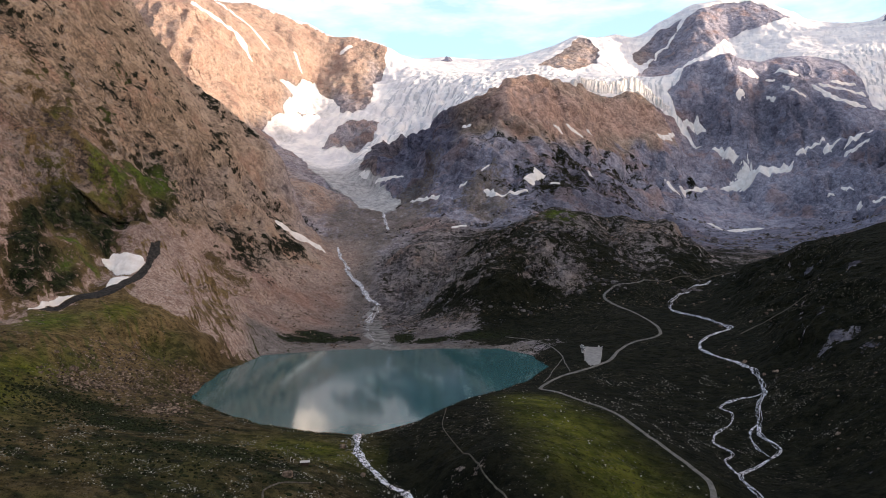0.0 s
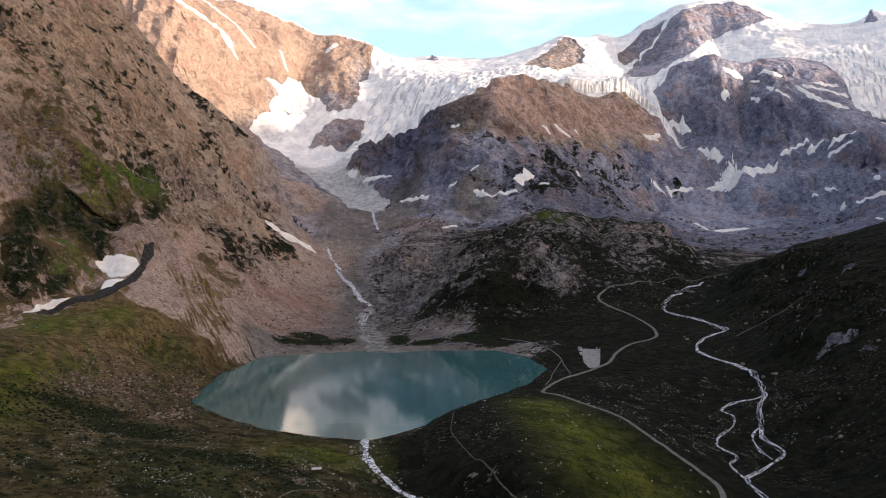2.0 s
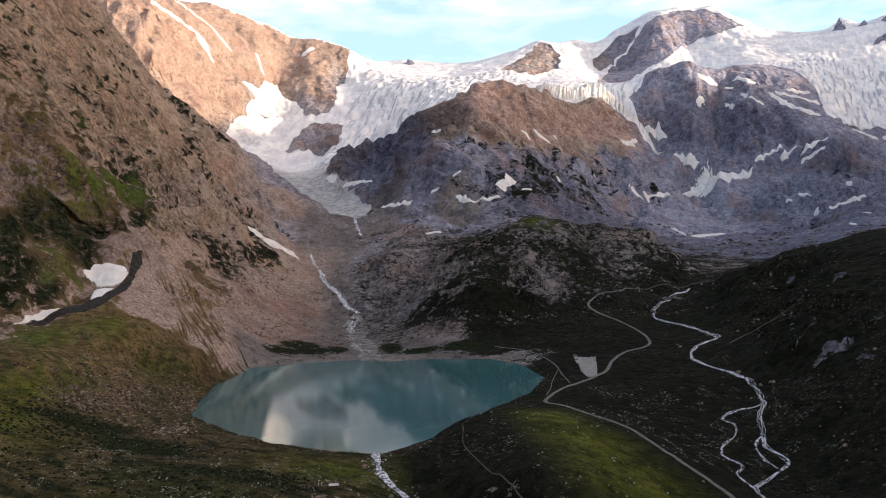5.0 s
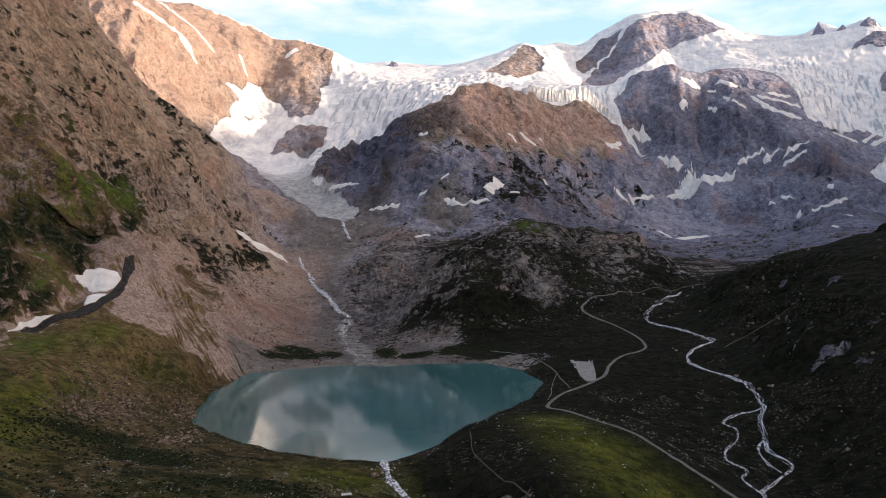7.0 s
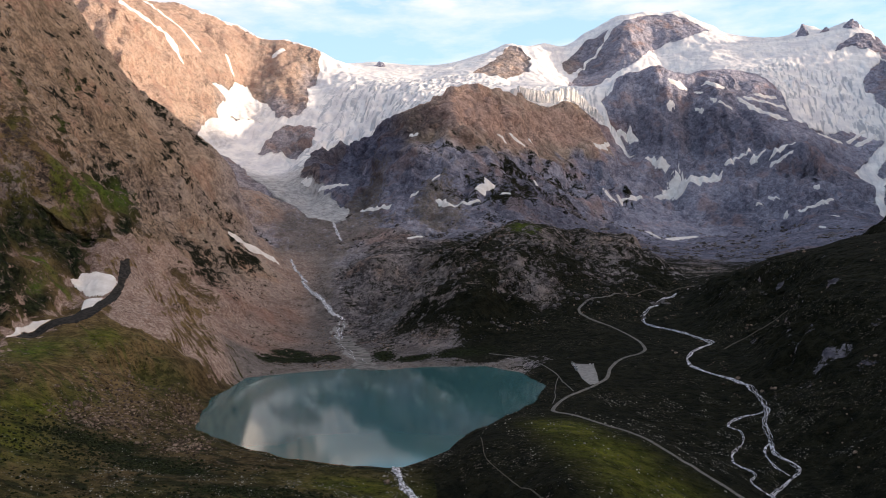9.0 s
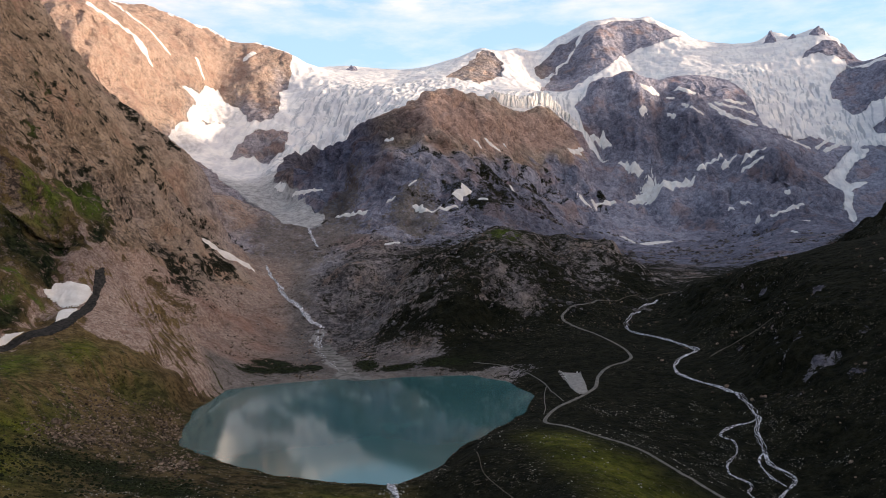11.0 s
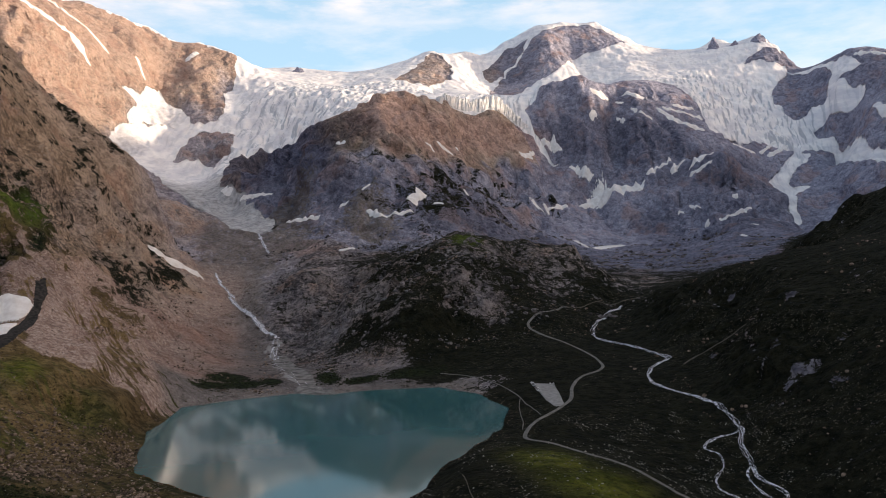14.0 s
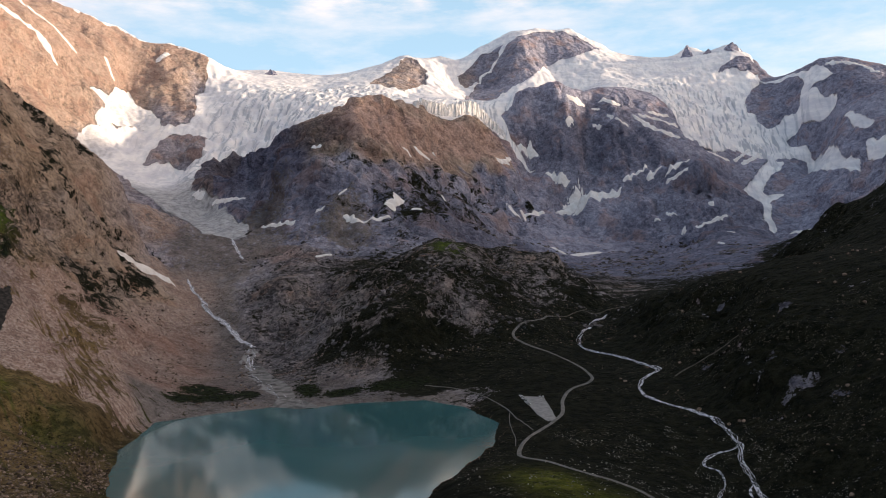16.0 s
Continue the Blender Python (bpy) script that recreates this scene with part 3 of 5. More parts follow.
GLACIER_LINE_WEST = [
    (1300, 3150), (1438, 3200), (1535, 3155), (1530, 2963), (1470, 2780), (1607, 2823), (1739, 2875), (1863, 2807), (2022, 2849), (1964, 2942),
    (1984, 3076), (1975, 3139), (2146, 3279), (2256, 3493), (2240, 3626), (2160, 3900), (2028, 4060), (1700, 4400), (1000, 4500), (0, 4700), (-221, 3830)]
NUNATAKS = [
    [(1187, 3906), (1261, 3946), (1396, 4060), (1507, 4067), (1565, 4056), (1648, 3995), (1675, 3909), (1501, 3808), (1371, 3818), (1189, 3608), (1071, 3585), (940, 3480), (830, 3480), (873, 3587), (998, 3774), (1102, 3829)],
    [(886, 3787), (1060, 3966), (1171, 3944), (1118, 3852), (1004, 3793), (903, 3688)],
    [(405, 3420), (533, 3593), (643, 3813), (690, 3784), (729, 3728), (674, 3503), (543, 3353)],
    [(-417, 2843), (-366, 2966), (-267, 2978), (-215, 2945), (-235, 2814), (-316, 2845)],
    [(1993, 3393), (2144, 3463), (2223, 3468), (2210, 3340), (2142, 3334), (2062, 3387)]]
WEST_ROCKS = [(1984, 3159), (2050, 3206), (2132, 3248), (2151, 3169), (2184, 3120), (2179, 3042), (2146, 2987), (2136, 3017), (2103, 2958), (2097, 2968), (2077, 2984), (2055, 2997), (2025, 2994), (1962, 2981), (1952, 3031), (1967, 3060), (1951, 3098)]
# where the ice breaks over steps: x, y, reach
ICEFALLS = [(100, 3050, 330), (330, 3150, 250), (1700, 3060, 330), (1850, 3000, 220), (700, 2900, 180), (-150, 2700, 160)]
SUNLIT_SNOW = [(-597, 3071), (-569, 3110), (-543, 3116), (-530, 3201), (-499, 3286), (-473, 3214), (-416, 3164), (-380, 3089), (-374, 3046), (-453, 3078), (-518, 3035), (-561, 2984), (-570, 2996), (-553, 3042), (-547, 3096), (-574, 3078)]
WEST_SNOW = [(2137, 3266), (2167, 3210), (2221, 3168), (2210, 3081), (2189, 2881), (2150, 2889), (2116, 2923), (2105, 2937), (2113, 2845), (2130, 2788), (2119, 2776), (2101, 2791), (2086, 2815), (2065, 2851), (2061, 2880), (2064, 2918), (2037, 2933), (1996, 2922), (2030, 2826), (2033, 2768), (1891, 2483), (1885, 2397), (1843, 2350), (1862, 2475), (1894, 2598), (2018, 2813), (1971, 2849), (1930, 2896), (1933, 2970), (1988, 2980), (2029, 2992), (2059, 2996), (2079, 2980), (2105, 2968), (2134, 2986), (2148, 2986), (2186, 3059), (2184, 3120)]
WEST_PATCHES = [[(2024, 2615), (1999, 2497), (1986, 2444), (1969, 2451), (1983, 2519), (1993, 2550)], [(1933, 2412), (1925, 2322), (1875, 2270), (1892, 2355), (1912, 2384)], [(1844, 2808), (1887, 2790), (1842, 2746), (1789, 2734), (1728, 2683), (1674, 2633), (1744, 2603), (1676, 2573), (1630, 2541), (1631, 2589), (1563, 2580), (1678, 2686), (1762, 2754)], [(1643, 2568), (1650, 2543), (1588, 2462), (1515, 2336), (1500, 2335), (1540, 2414)]]
# bright turf: x, y, reach along x and y
LUSH = [(-472, 1128, 14, 20), (-458, 1158, 16, 26), (-446, 1215, 18, 36), (-438, 1290, 18, 40), (-424, 1230, 12, 36), (-567, 1167, 12, 20), (-557, 1217, 10, 22), (-550, 1419, 10, 26), (-539, 1414, 10, 22),
        (-531, 1134, 9, 18), (-522, 1165, 9, 18), (-519, 1280, 9, 22), (-456, 1003, 22, 9), (-429, 990, 14, 7), (200, 1395, 24, 26), (72, 628, 28, 40), (84, 565, 36, 48), (98, 505, 40, 48), (110, 470, 36, 40),
        (-320, 560, 35, 60), (-445, 955, 8, 30), (-95, 545, 40, 22), (-330, 640, 25, 40), (-385, 800, 30, 50), (-345, 860, 20, 40)]


# dark dwarf shrubs, rubble with little turf, bare pink debris and rusty scree
SHRUB = [(-289, 601, 22, 16), (-263, 599, 22, 16), (-235, 573, 22, 14), (-207, 547, 22, 12), (-165, 513, 24, 10), (-129, 498, 20, 8), (-102, 497, 14, 7), (-482, 940, 22, 40), (-459, 928, 18, 40),
         (-435, 927, 12, 30), (-459, 900, 20, 30), (-495, 985, 16, 26), (-489, 1026, 16, 22), (-465, 1050, 18, 22), (-444, 1085, 18, 24), (-426, 1115, 14, 26), (-405, 1168, 10, 26), (-496, 1044, 14, 16), (-474, 1075, 14, 14), (-435, 1045, 18, 24),
          (-195, 1068, 26, 18), (-160, 1075, 24, 20), (-178, 1120, 22, 26), (-125, 1085, 12, 16)]
SHRUB_EAST = [(-55, 1100, 14, 34), (-20, 1068, 22, 18), (46, 1062, 30, 14)]
RUBBLE = [(-300, 735, 22, 45), (-256, 805, 14, 34), (-245, 770, 14, 30), (-270, 670, 22, 32), (-295, 650, 18, 22), (-218, 625, 14, 22), (-190, 592, 14, 14)]
# darker rock, with painted shade on some faces: x, y, reach along x and y, amount
DARK_AND_SHADE = [(10, 1500, 150, 300, 0.42), (60, 1330, 330, 300, 0.42), (700, 1900, 560, 380, 0.68), (1150, 2150, 360, 240, 0.6), (-80, 1130, 190, 110, 0.45), (60, 1060, 120, 60, 0.5), (-470, 1080, 110, 110, 0.5), (1130, 2720, 260, 120, 0.32), (1130, 2350, 180, 160, 0.2), (-60, 2350, 130, 420, 0.65), (2250, 2950, 330, 420, 0.25), (2170, 3400, 120, 150, 0.4),
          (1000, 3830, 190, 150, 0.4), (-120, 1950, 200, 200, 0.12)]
# shade painted on rock faces: azimuth round the fan's pivot, height, reach of both, distance, amount
FACE_SHADE = [
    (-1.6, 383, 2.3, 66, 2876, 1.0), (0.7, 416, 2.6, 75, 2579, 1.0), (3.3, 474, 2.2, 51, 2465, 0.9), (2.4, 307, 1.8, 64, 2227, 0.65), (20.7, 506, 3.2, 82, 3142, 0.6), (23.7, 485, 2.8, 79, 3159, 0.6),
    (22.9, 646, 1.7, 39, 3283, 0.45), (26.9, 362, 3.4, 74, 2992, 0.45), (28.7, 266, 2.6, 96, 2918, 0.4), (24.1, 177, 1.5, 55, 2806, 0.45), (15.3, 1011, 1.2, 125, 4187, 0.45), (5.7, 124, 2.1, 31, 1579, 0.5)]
# bare rock showing through the turf of the hillside: x, y, reach
OUTCROPS = [(436, 861, 9), (372, 739, 7), (363, 747, 9), (367, 699, 10), (368, 794, 7), (519, 940, 8), (454, 1010, 5), (347, 743, 7), (370, 910, 7), (408, 749, 6)]
# beds of reddish rock, likewise
RED_BEDS = [(7.6, 504, 3.0, 79, 2546, 0.9), (10.0, 453, 2.2, 59, 2626, 0.7), (13.3, 499, 2.8, 57, 2912, 0.75), (15.8, 490, 1.7, 50, 3051, 0.6)]
BARE = [(-345, 948, 16, 26), (-339, 1015, 15, 36), (-315, 961, 12, 26), (-366, 1040, 12, 42), (-350, 985, 16, 30)]
RUSTY = [(-238, 1335, 40, 50), (-198, 1245, 26, 45), (-278, 1303, 26, 40), (-205, 1427, 26, 50), (-200, 1120, 50, 30)]


def plan_distance(x, y, poly, reach=None):
    """Metres inside (plus) or outside (minus) an outline; beyond reach round it, simply outside."""
    if reach is not None:
        p = np.array(poly)
        at = (x > p[:, 0].min() - reach) & (x < p[:, 0].max() + reach) & (y > p[:, 1].min() - reach) & (y < p[:, 1].max() + reach)
        res = np.full(x.shape, -float(reach))
        res[at] = plan_distance(x[at], y[at], poly)
        return res
    best, inside = np.full(x.shape, 1e9), np.zeros(x.shape, bool)
    for (ax, ay), (bx, by) in zip(poly, poly[1:] + poly[:1]):
        t = np.clip(((x - ax) * (bx - ax) + (y - ay) * (by - ay)) / ((bx - ax) ** 2 + (by - ay) ** 2), 0, 1)
        best = np.minimum(best, np.hypot(x - ax - t * (bx - ax), y - ay - t * (by - ay)))
        inside ^= ((ay > y) != (by > y)) & (x < (bx - ax) * (y - ay) / (by - ay + 1e-9) + ax)
    return np.where(inside, best, -best)


def ice_cover(x, y):
    """Metres inside the glaciers' edges."""
    sd = np.full(x.shape, -500.0)
    far = np.hypot(x, y) > 1900
    fx, fy = x[far], y[far]
    wx, wy = fx + 16 * perlin(fx / 55, fy / 55), fy + 16 * perlin(fx / 55 + 7, fy / 55)
    g = plan_distance(wx, wy, GLACIER_LINE + GLACIER_LINE_WEST)
    for hole in NUNATAKS:
        g = np.minimum(g, -plan_distance(wx, wy, hole, 60))
    sd[far] = np.minimum(np.maximum(np.maximum(g, plan_distance(fx, fy, WEST_SNOW, 60) + 4), plan_distance(fx, fy, SUNLIT_SNOW, 60) + 3), -plan_distance(fx, fy, WEST_ROCKS, 60))
    for patch in WEST_PATCHES:
        sd[far] = np.maximum(sd[far], plan_distance(fx, fy, patch, 60) + 5)
    return sd


# landform -> turf, scree, brown of the rock
COVER = [
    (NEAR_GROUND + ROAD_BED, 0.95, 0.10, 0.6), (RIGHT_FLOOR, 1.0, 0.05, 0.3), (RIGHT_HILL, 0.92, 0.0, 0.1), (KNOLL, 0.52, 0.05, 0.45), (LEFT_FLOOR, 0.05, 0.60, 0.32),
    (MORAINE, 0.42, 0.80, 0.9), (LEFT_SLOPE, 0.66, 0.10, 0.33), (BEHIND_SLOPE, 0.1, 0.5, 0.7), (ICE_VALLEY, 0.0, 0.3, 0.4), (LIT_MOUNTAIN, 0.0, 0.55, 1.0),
    (SADDLE, 0.0, 0.1, 0.6), (BROWN_SUMMIT, 0.22, 0.05, 0.6), (BUTTRESS, 0.16, 0.1, 0.05), (MAIN_PEAK, 0.0, 0.0, 0.22), (RIGHT_PEAKS, 0.0, 0.05, 0.0),
    (OUT_OF_VIEW, 0.5, 0.2, 0.4)]
COLS, ROWS_OUT = 1050, 1050


def ledge(p):
    """Bends a line forward and back over the ribs, so that it climbs evenly."""
    res = []
    for a, b in zip(p, p[1:]):
        za, zb = height(a[0], a[1]), height(b[0], b[1])
        n = max(1, int(np.hypot(*(b - a)) / 14))
        for k in range(n):
            q = a + (b - a) * k / n
            off = np.linspace(-70, 70, 57)
            way = (q - np.array(PIVOT)) / np.hypot(*(q - np.array(PIVOT)))
            miss = np.abs(height(q[0] + off * way[0], q[1] + off * way[1]) - (za + (zb - za) * k / n)) + 0.08 * np.abs(off)
            res.append(q + way * off[miss.argmin()])
    return np.array(res + [p[-1]])

# ---- snow patches: width and line in plan ----
SNOW_LINES_A = [
    (10, [(105, 1929), (135, 1889), (197, 1885)]),
    (15, [(206, 1927), (242, 1988)]),
    (6, [(261, 1930), (276, 1924)]),
    (7, [(394, 2179), (394, 2140)]),
    (10, [(331, 2357), (350, 2370)]),
    (11, [(374, 2402), (416, 2420)]),
    (9, [(450, 2510), (459, 2498)]),
    (18, [(707, 2532), (722, 2514)]),
    (13, [(749, 2544), (843, 2615)]),
    (16, [(933, 2785), (990, 2746)]),
    (55, [(988, 2696), (1031, 2651)]),
    (27, [(1034, 2635), (1110, 2620)]),
    (12, [(919, 2680), (985, 2690)]),
    (13, [(768, 2338), (783, 2291)]),
    (23, [(806, 2279), (890, 2311)]),
]
SNOW_LINES_B = [
    (10, [(1147, 2630), (1246, 2656)]),
    (14, [(1228, 2604), (1274, 2618)]),
    (18, [(1282, 2560), (1339, 2556)]),
    (11, [(1225, 2310), (1322, 2308)]),
    (15, [(1552, 2296), (1545, 2207)]),
    (8, [(-74, 2010), (-8, 1950)]),
    (11, [(-187, 2389), (-113, 2303)]),
    (16, [(-239, 2454), (-223, 2431)]),
    (4, [(44, 1967), (62, 1959)]),
]
SNOW_LINES_C = [
    (5, [(98, 1981), (115, 1987)]),
    (9, [(65, 2203), (78, 2185)]),
    (13, [(-336, 1675), (-300, 1694), (-258, 1719)]),
    (14, [(858, 2861), (916, 2846)]),
    (17, [(1293, 2820), (1327, 2779), (1422, 2749)]),
    (15, [(1319, 2827), (1389, 2829), (1479, 2864)]),
    (13, [(1375, 2866), (1465, 2900)]),
    (10, [(1031, 2835), (1051, 2840)]),
    (25, [(-867, 2921), (-803, 3000), (-745, 3038), (-702, 3000)]),
    (16, [(-857, 3215), (-724, 3180), (-661, 3160)]),
]
SNOW_LINES_D = [
    (24, [(-401, 3435), (-376, 3496)]),
    (11, [(-569, 3260), (-545, 3233)]),
    (14, [(1724, 2802), (1852, 2859)]),
    (7, [(1201, 2450), (1215, 2419)]),
    (5, [(1240, 2186), (1261, 2175)]),
    (5, [(21, 1756), (50, 1759)]),
    (8, [(719, 2701), (770, 2735)]),
    (8, [(1139, 2850), (1154, 2826)]),
    (18, [(2214, 2933), (2265, 2882), (2300, 2831), (2289, 2755)]),
    (8, [(1186, 2832), (1195, 2805)]),
    (6, [(1200, 2792), (1243, 2789)]),
    (6, [(1152, 2887), (1176, 2879)]),
    (17, [(1204, 2907), (1250, 2868)]),
    (19, [(1062, 2882), (1114, 2900)]),
    (8, [(731, 2706), (788, 2767)]),
]
SNOW_LINES_E = [
    (7, [(1198, 2351), (1201, 2337)]),
    (7, [(1165, 2108), (1166, 2087)]),
    (7, [(1160, 2449), (1172, 2441)]),
    (8, [(1259, 2548), (1304, 2499)]),
    (8, [(1329, 2410), (1337, 2402)]),
    (11, [(1564, 2774), (1666, 2805)]),
    (9, [(1697, 2814), (1824, 2890)]),
    (12, [(1855, 2880), (1831, 2972)]),
]


def laid(pts):
    p = np.array(pts, float)
    return ledge(p) if np.hypot(*p.mean(0)) > 1500 else p


SNOW_LAID = [(w, laid(pts)) for w, pts in SNOW_LINES_A + SNOW_LINES_B + SNOW_LINES_C + SNOW_LINES_D + SNOW_LINES_E]
FALLS = [(-228, 1767), (-216, 1720), (-202, 1671), (-184, 1605), (-155, 1516), (-138, 1458), (-112, 1409)]
FALLS_UP = [(-141, 1975), (-134, 1910), (-121, 1840)]


def islands(mask):
    """The connected pieces of a mask, largest first."""
    root, runs, last = [], [], []

    def top(i):
        while root[i] != i:
            root[i] = root[root[i]]
            i = root[i]
        return i
    for col in range(mask.shape[0]):
        edge = np.flatnonzero(np.diff(np.concatenate([[0], mask[col].astype(np.int8), [0]])))
        now = []
        for a, b in zip(edge[::2], edge[1::2]):
            me = len(root)
            root.append(me)
            for la, lb, li in last:
                if la < b and a < lb:
                    root[top(li)] = top(me)
            now.append((a, b, me))
            runs.append((col, a, b, me))
        last = now
    size = {}
    for col, a, b, i in runs:
        size[top(i)] = size.get(top(i), 0) + b - a
    order = sorted(size, key=lambda i: -size[i])
    res = [[size[i], np.zeros(mask.shape, bool)] for i in order[:4]]
    res += [[1, np.zeros(mask.shape, bool)]]
    at = {i: min(n, len(res) - 1) for n, i in enumerate(order)}
    for col, a, b, i in runs:
        res[at[top(i)]][1][col, a:b] = True
    return [r for r in res if r[1].any()]


def build_ground():
    us = np.concatenate([np.linspace(-math.pi, -0.54, 50)[:-1], np.linspace(-0.54, 0.76, COLS), np.linspace(0.76, math.pi, 50)[1:]])
    vs = np.concatenate([np.linspace(math.log(1.0), math.log(500), 34)[:-1], np.linspace(math.log(500), math.log(5060), ROWS_OUT)])
    U, V = np.meshgrid(us, vs, indexing="ij")
    R = np.exp(V)
    X, Y = PIVOT[0] + R * np.sin(U), PIVOT[1] + R * np.cos(U)
    Z = height(X, Y)
    ice = ice_cover(X, Y)
    # crevasses where the ice breaks over a step
    torn = np.zeros(X.shape)
    for x, y, a in ICEFALLS:
        torn = np.maximum(torn, step(1.25, 0.6, np.hypot(X - x, Y - y) / a + 0.35 * perlin(X / 120, Y / 120)))
    on = step(0, 25, ice) * (0.06 + 0.94 * torn)
    wx, wy = X + 18 * perlin(X / 60, Y / 60), Y + 18 * perlin(X / 60 + 3, Y / 60)
    ca, cb = 0.90 * wx - 0.43 * wy, 0.43 * wx + 0.90 * wy      # across and along the ice's way down
    Z = Z + on * (11 * (0.35 - np.abs(perlin(wx / 75, wy / 50)) * 1.6) + 9 * (0.35 - np.abs(perlin(ca / 17 + 8, cb / 75)) * 1.8) + 5 * (0.35 - np.abs(perlin(ca / 26 + 8, cb / 14)) * 1.6))
    # crags: steep rock breaks into ledges and blocks, pushed out square to the slope
    gu, gv = np.gradient(Z, axis=0) / (np.gradient(X, axis=0) ** 2 + np.gradient(Y, axis=0) ** 2) ** 0.5, np.gradient(Z, axis=1) / np.gradient(R, axis=1)
    lean = slope_of(X, Y)
    rough = np.maximum(step(0.38, 0.8, lean), 0.7 * step(0.08, 0.35, lean) * step(1750, 1950, R)) * step(4, -8, ice) * (np.abs(U - 0.1) < 0.68) * step(900, 1050, R) * (1 - 0.5 * step(3000, 3600, R))
    rough = rough * (1 - 0.5 * step(-300, -350, X) * step(240, 380, Z) * (R < 2300))
    for w, line in SNOW_LAID + [(14, np.array(FALLS, float)), (14, np.array(FALLS_UP, float)), (40, np.array([(-425, 860), (-380, 940), (-372, 1030), (-380, 1095)], float)), (45, np.array([(-415, 1030), (-385, 1015)], float))]:
        pad = w + 25
        near = np.flatnonzero((X.ravel() > line[:, 0].min() - pad) & (X.ravel() < line[:, 0].max() + pad) & (Y.ravel() > line[:, 1].min() - pad) & (Y.ravel() < line[:, 1].max() + pad))
        if len(near):
            rough.ravel()[near] *= step(w * 0.7, w * 0.7 + 20, line_distance(X.ravel()[near], Y.ravel()[near], line))
    at = np.flatnonzero(rough.ravel() > 0.01)
    q = np.stack([X.ravel()[at], Y.ravel()[at], Z.ravel()[at]], 1)
    beds = np.array([0.35, 0.25, 0.9])
    push, ra = np.zeros(len(at)), R.ravel()[at]
    q = q + beds * ((q @ beds) * 0.7 * step(1900, 2100, ra))[:, None]
    q[:, 2] *= 1 - 0.3 * step(2100, 1900, ra)
    for wave, k in ((210, 0.11), (95, 0.13), (46, 0.14), (23, 0.13), (11, 0.13), (5.5, 0.11)):
        fade = step(1.2, 3.0, wave / (0.0026 * ra)) * (1 if wave < 100 else step(1900, 2300, ra))
        if fade.max() > 0:
            nz = perlin3(q / wave + wave)
            push += fade * wave * k * (0.8 * (0.45 - 2 * np.abs(nz)) + 0.8 * nz)
    push *= rough.ravel()[at] * (1 + 0.2 * step(2000, 1800, ra))
    nx, ny = -(gu * np.cos(U) + gv * np.sin(U)).ravel()[at], -(-gu * np.sin(U) + gv * np.cos(U)).ravel()[at]
    nl = 1 / np.sqrt(nx * nx + ny * ny + 1)
    X.ravel()[at] += push * nx * nl
    Y.ravel()[at] += push * ny * nl
    Z.ravel()[at] += push * nl
    # cover by landform, blended between neighbours
    cu, cv = us[::6], vs[::6]
    CU, CV = np.meshgrid(cu, cv, indexing="ij")
    near_w, kind = np.full(CU.shape, 1e9), np.zeros(CU.shape, int)
    total, sums = np.zeros(CU.shape), np.zeros((3, *CU.shape))
    for k, (pts, *vals) in enumerate(COVER):
        pu, pv = to_fan(np.array([p[0] for p in pts], float), np.array([p[1] for p in pts], float))
        d = np.min((CU[..., None] - pu) ** 2 + (0.55 * (CV[..., None] - pv)) ** 2, -1)
        kind, near_w = np.where(d < near_w, k, kind), np.minimum(d, near_w)
        w = 1 / (d + 2e-4) ** 2
        total += w
        for i in range(3):
            sums[i] += w * vals[i]
    iu, iv = np.clip(np.arange(len(us)) // 6, 0, len(cu) - 1), np.clip(np.arange(len(vs)) // 6, 0, len(cv) - 1)

    def spread(a):
        fu, fv = np.interp(us, cu, np.arange(len(cu))), np.interp(vs, cv, np.arange(len(cv)))
        i, j = np.minimum(fu.astype(int), len(cu) - 2), np.minimum(fv.astype(int), len(cv) - 2)
        p, q = (fu - i)[:, None], (fv - j)[None]
        return (a[np.ix_(i, j)] * (1 - p) + a[np.ix_(i + 1, j)] * p) * (1 - q) + (a[np.ix_(i, j + 1)] * (1 - p) + a[np.ix_(i + 1, j + 1)] * p) * q
    turf, scree, warm = (spread(s / total) for s in sums)
    steep = np.hypot(gu, gv)
    patchy = perlin(X / 90, Y / 90) + 0.6 * perlin(X / 34, Y / 34)
    turf = turf + 0.35 * patchy - 0.4 * step(0.9, 1.5, steep) + 0.12 * step(0.5, 0.2, steep) * (R < 1700)
    turf = np.where(R > 1900, turf - 0.1, turf)
    dome = np.hypot(X - 330, (Y - 2400) * 0.7) < 520
    # Summit brown stops at the crest; its left flank stays cold to paint shade.
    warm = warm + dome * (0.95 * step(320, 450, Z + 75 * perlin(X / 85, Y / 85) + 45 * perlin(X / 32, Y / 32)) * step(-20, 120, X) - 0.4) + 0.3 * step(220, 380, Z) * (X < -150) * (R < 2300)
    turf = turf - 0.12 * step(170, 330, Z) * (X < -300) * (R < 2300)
    face = step(-330, -400, X) * (R < 2100)
    turf = turf + face * (0.05 + 0.55 * perlin(Y / 42 + X / 60, Z / 20) + 0.45 * perlin(Y / 15 + X / 20, Z / 8))
    lush = np.zeros(X.shape)
    for x, y, a, b in LUSH:
        lush = np.maximum(lush, np.exp(-((X - x) / a) ** 2 - ((Y - y) / b) ** 2) * (0.85 + 0.6 * perlin(X / 15, Y / 15)))
    # Bright turf ends at the near hill's crest; its shaded side is painted dark.
    lush = lush * np.where((Y < 720) & (X > -40), step(22, 48, X + 0.08 * (Y - 560)), 1)
    lush = lush * (1 - 0.6 * step(-490, -520, X))
    turf = turf + 0.7 * lush
    meadow = step(-30, -85, X) * step(740, 630, Y)
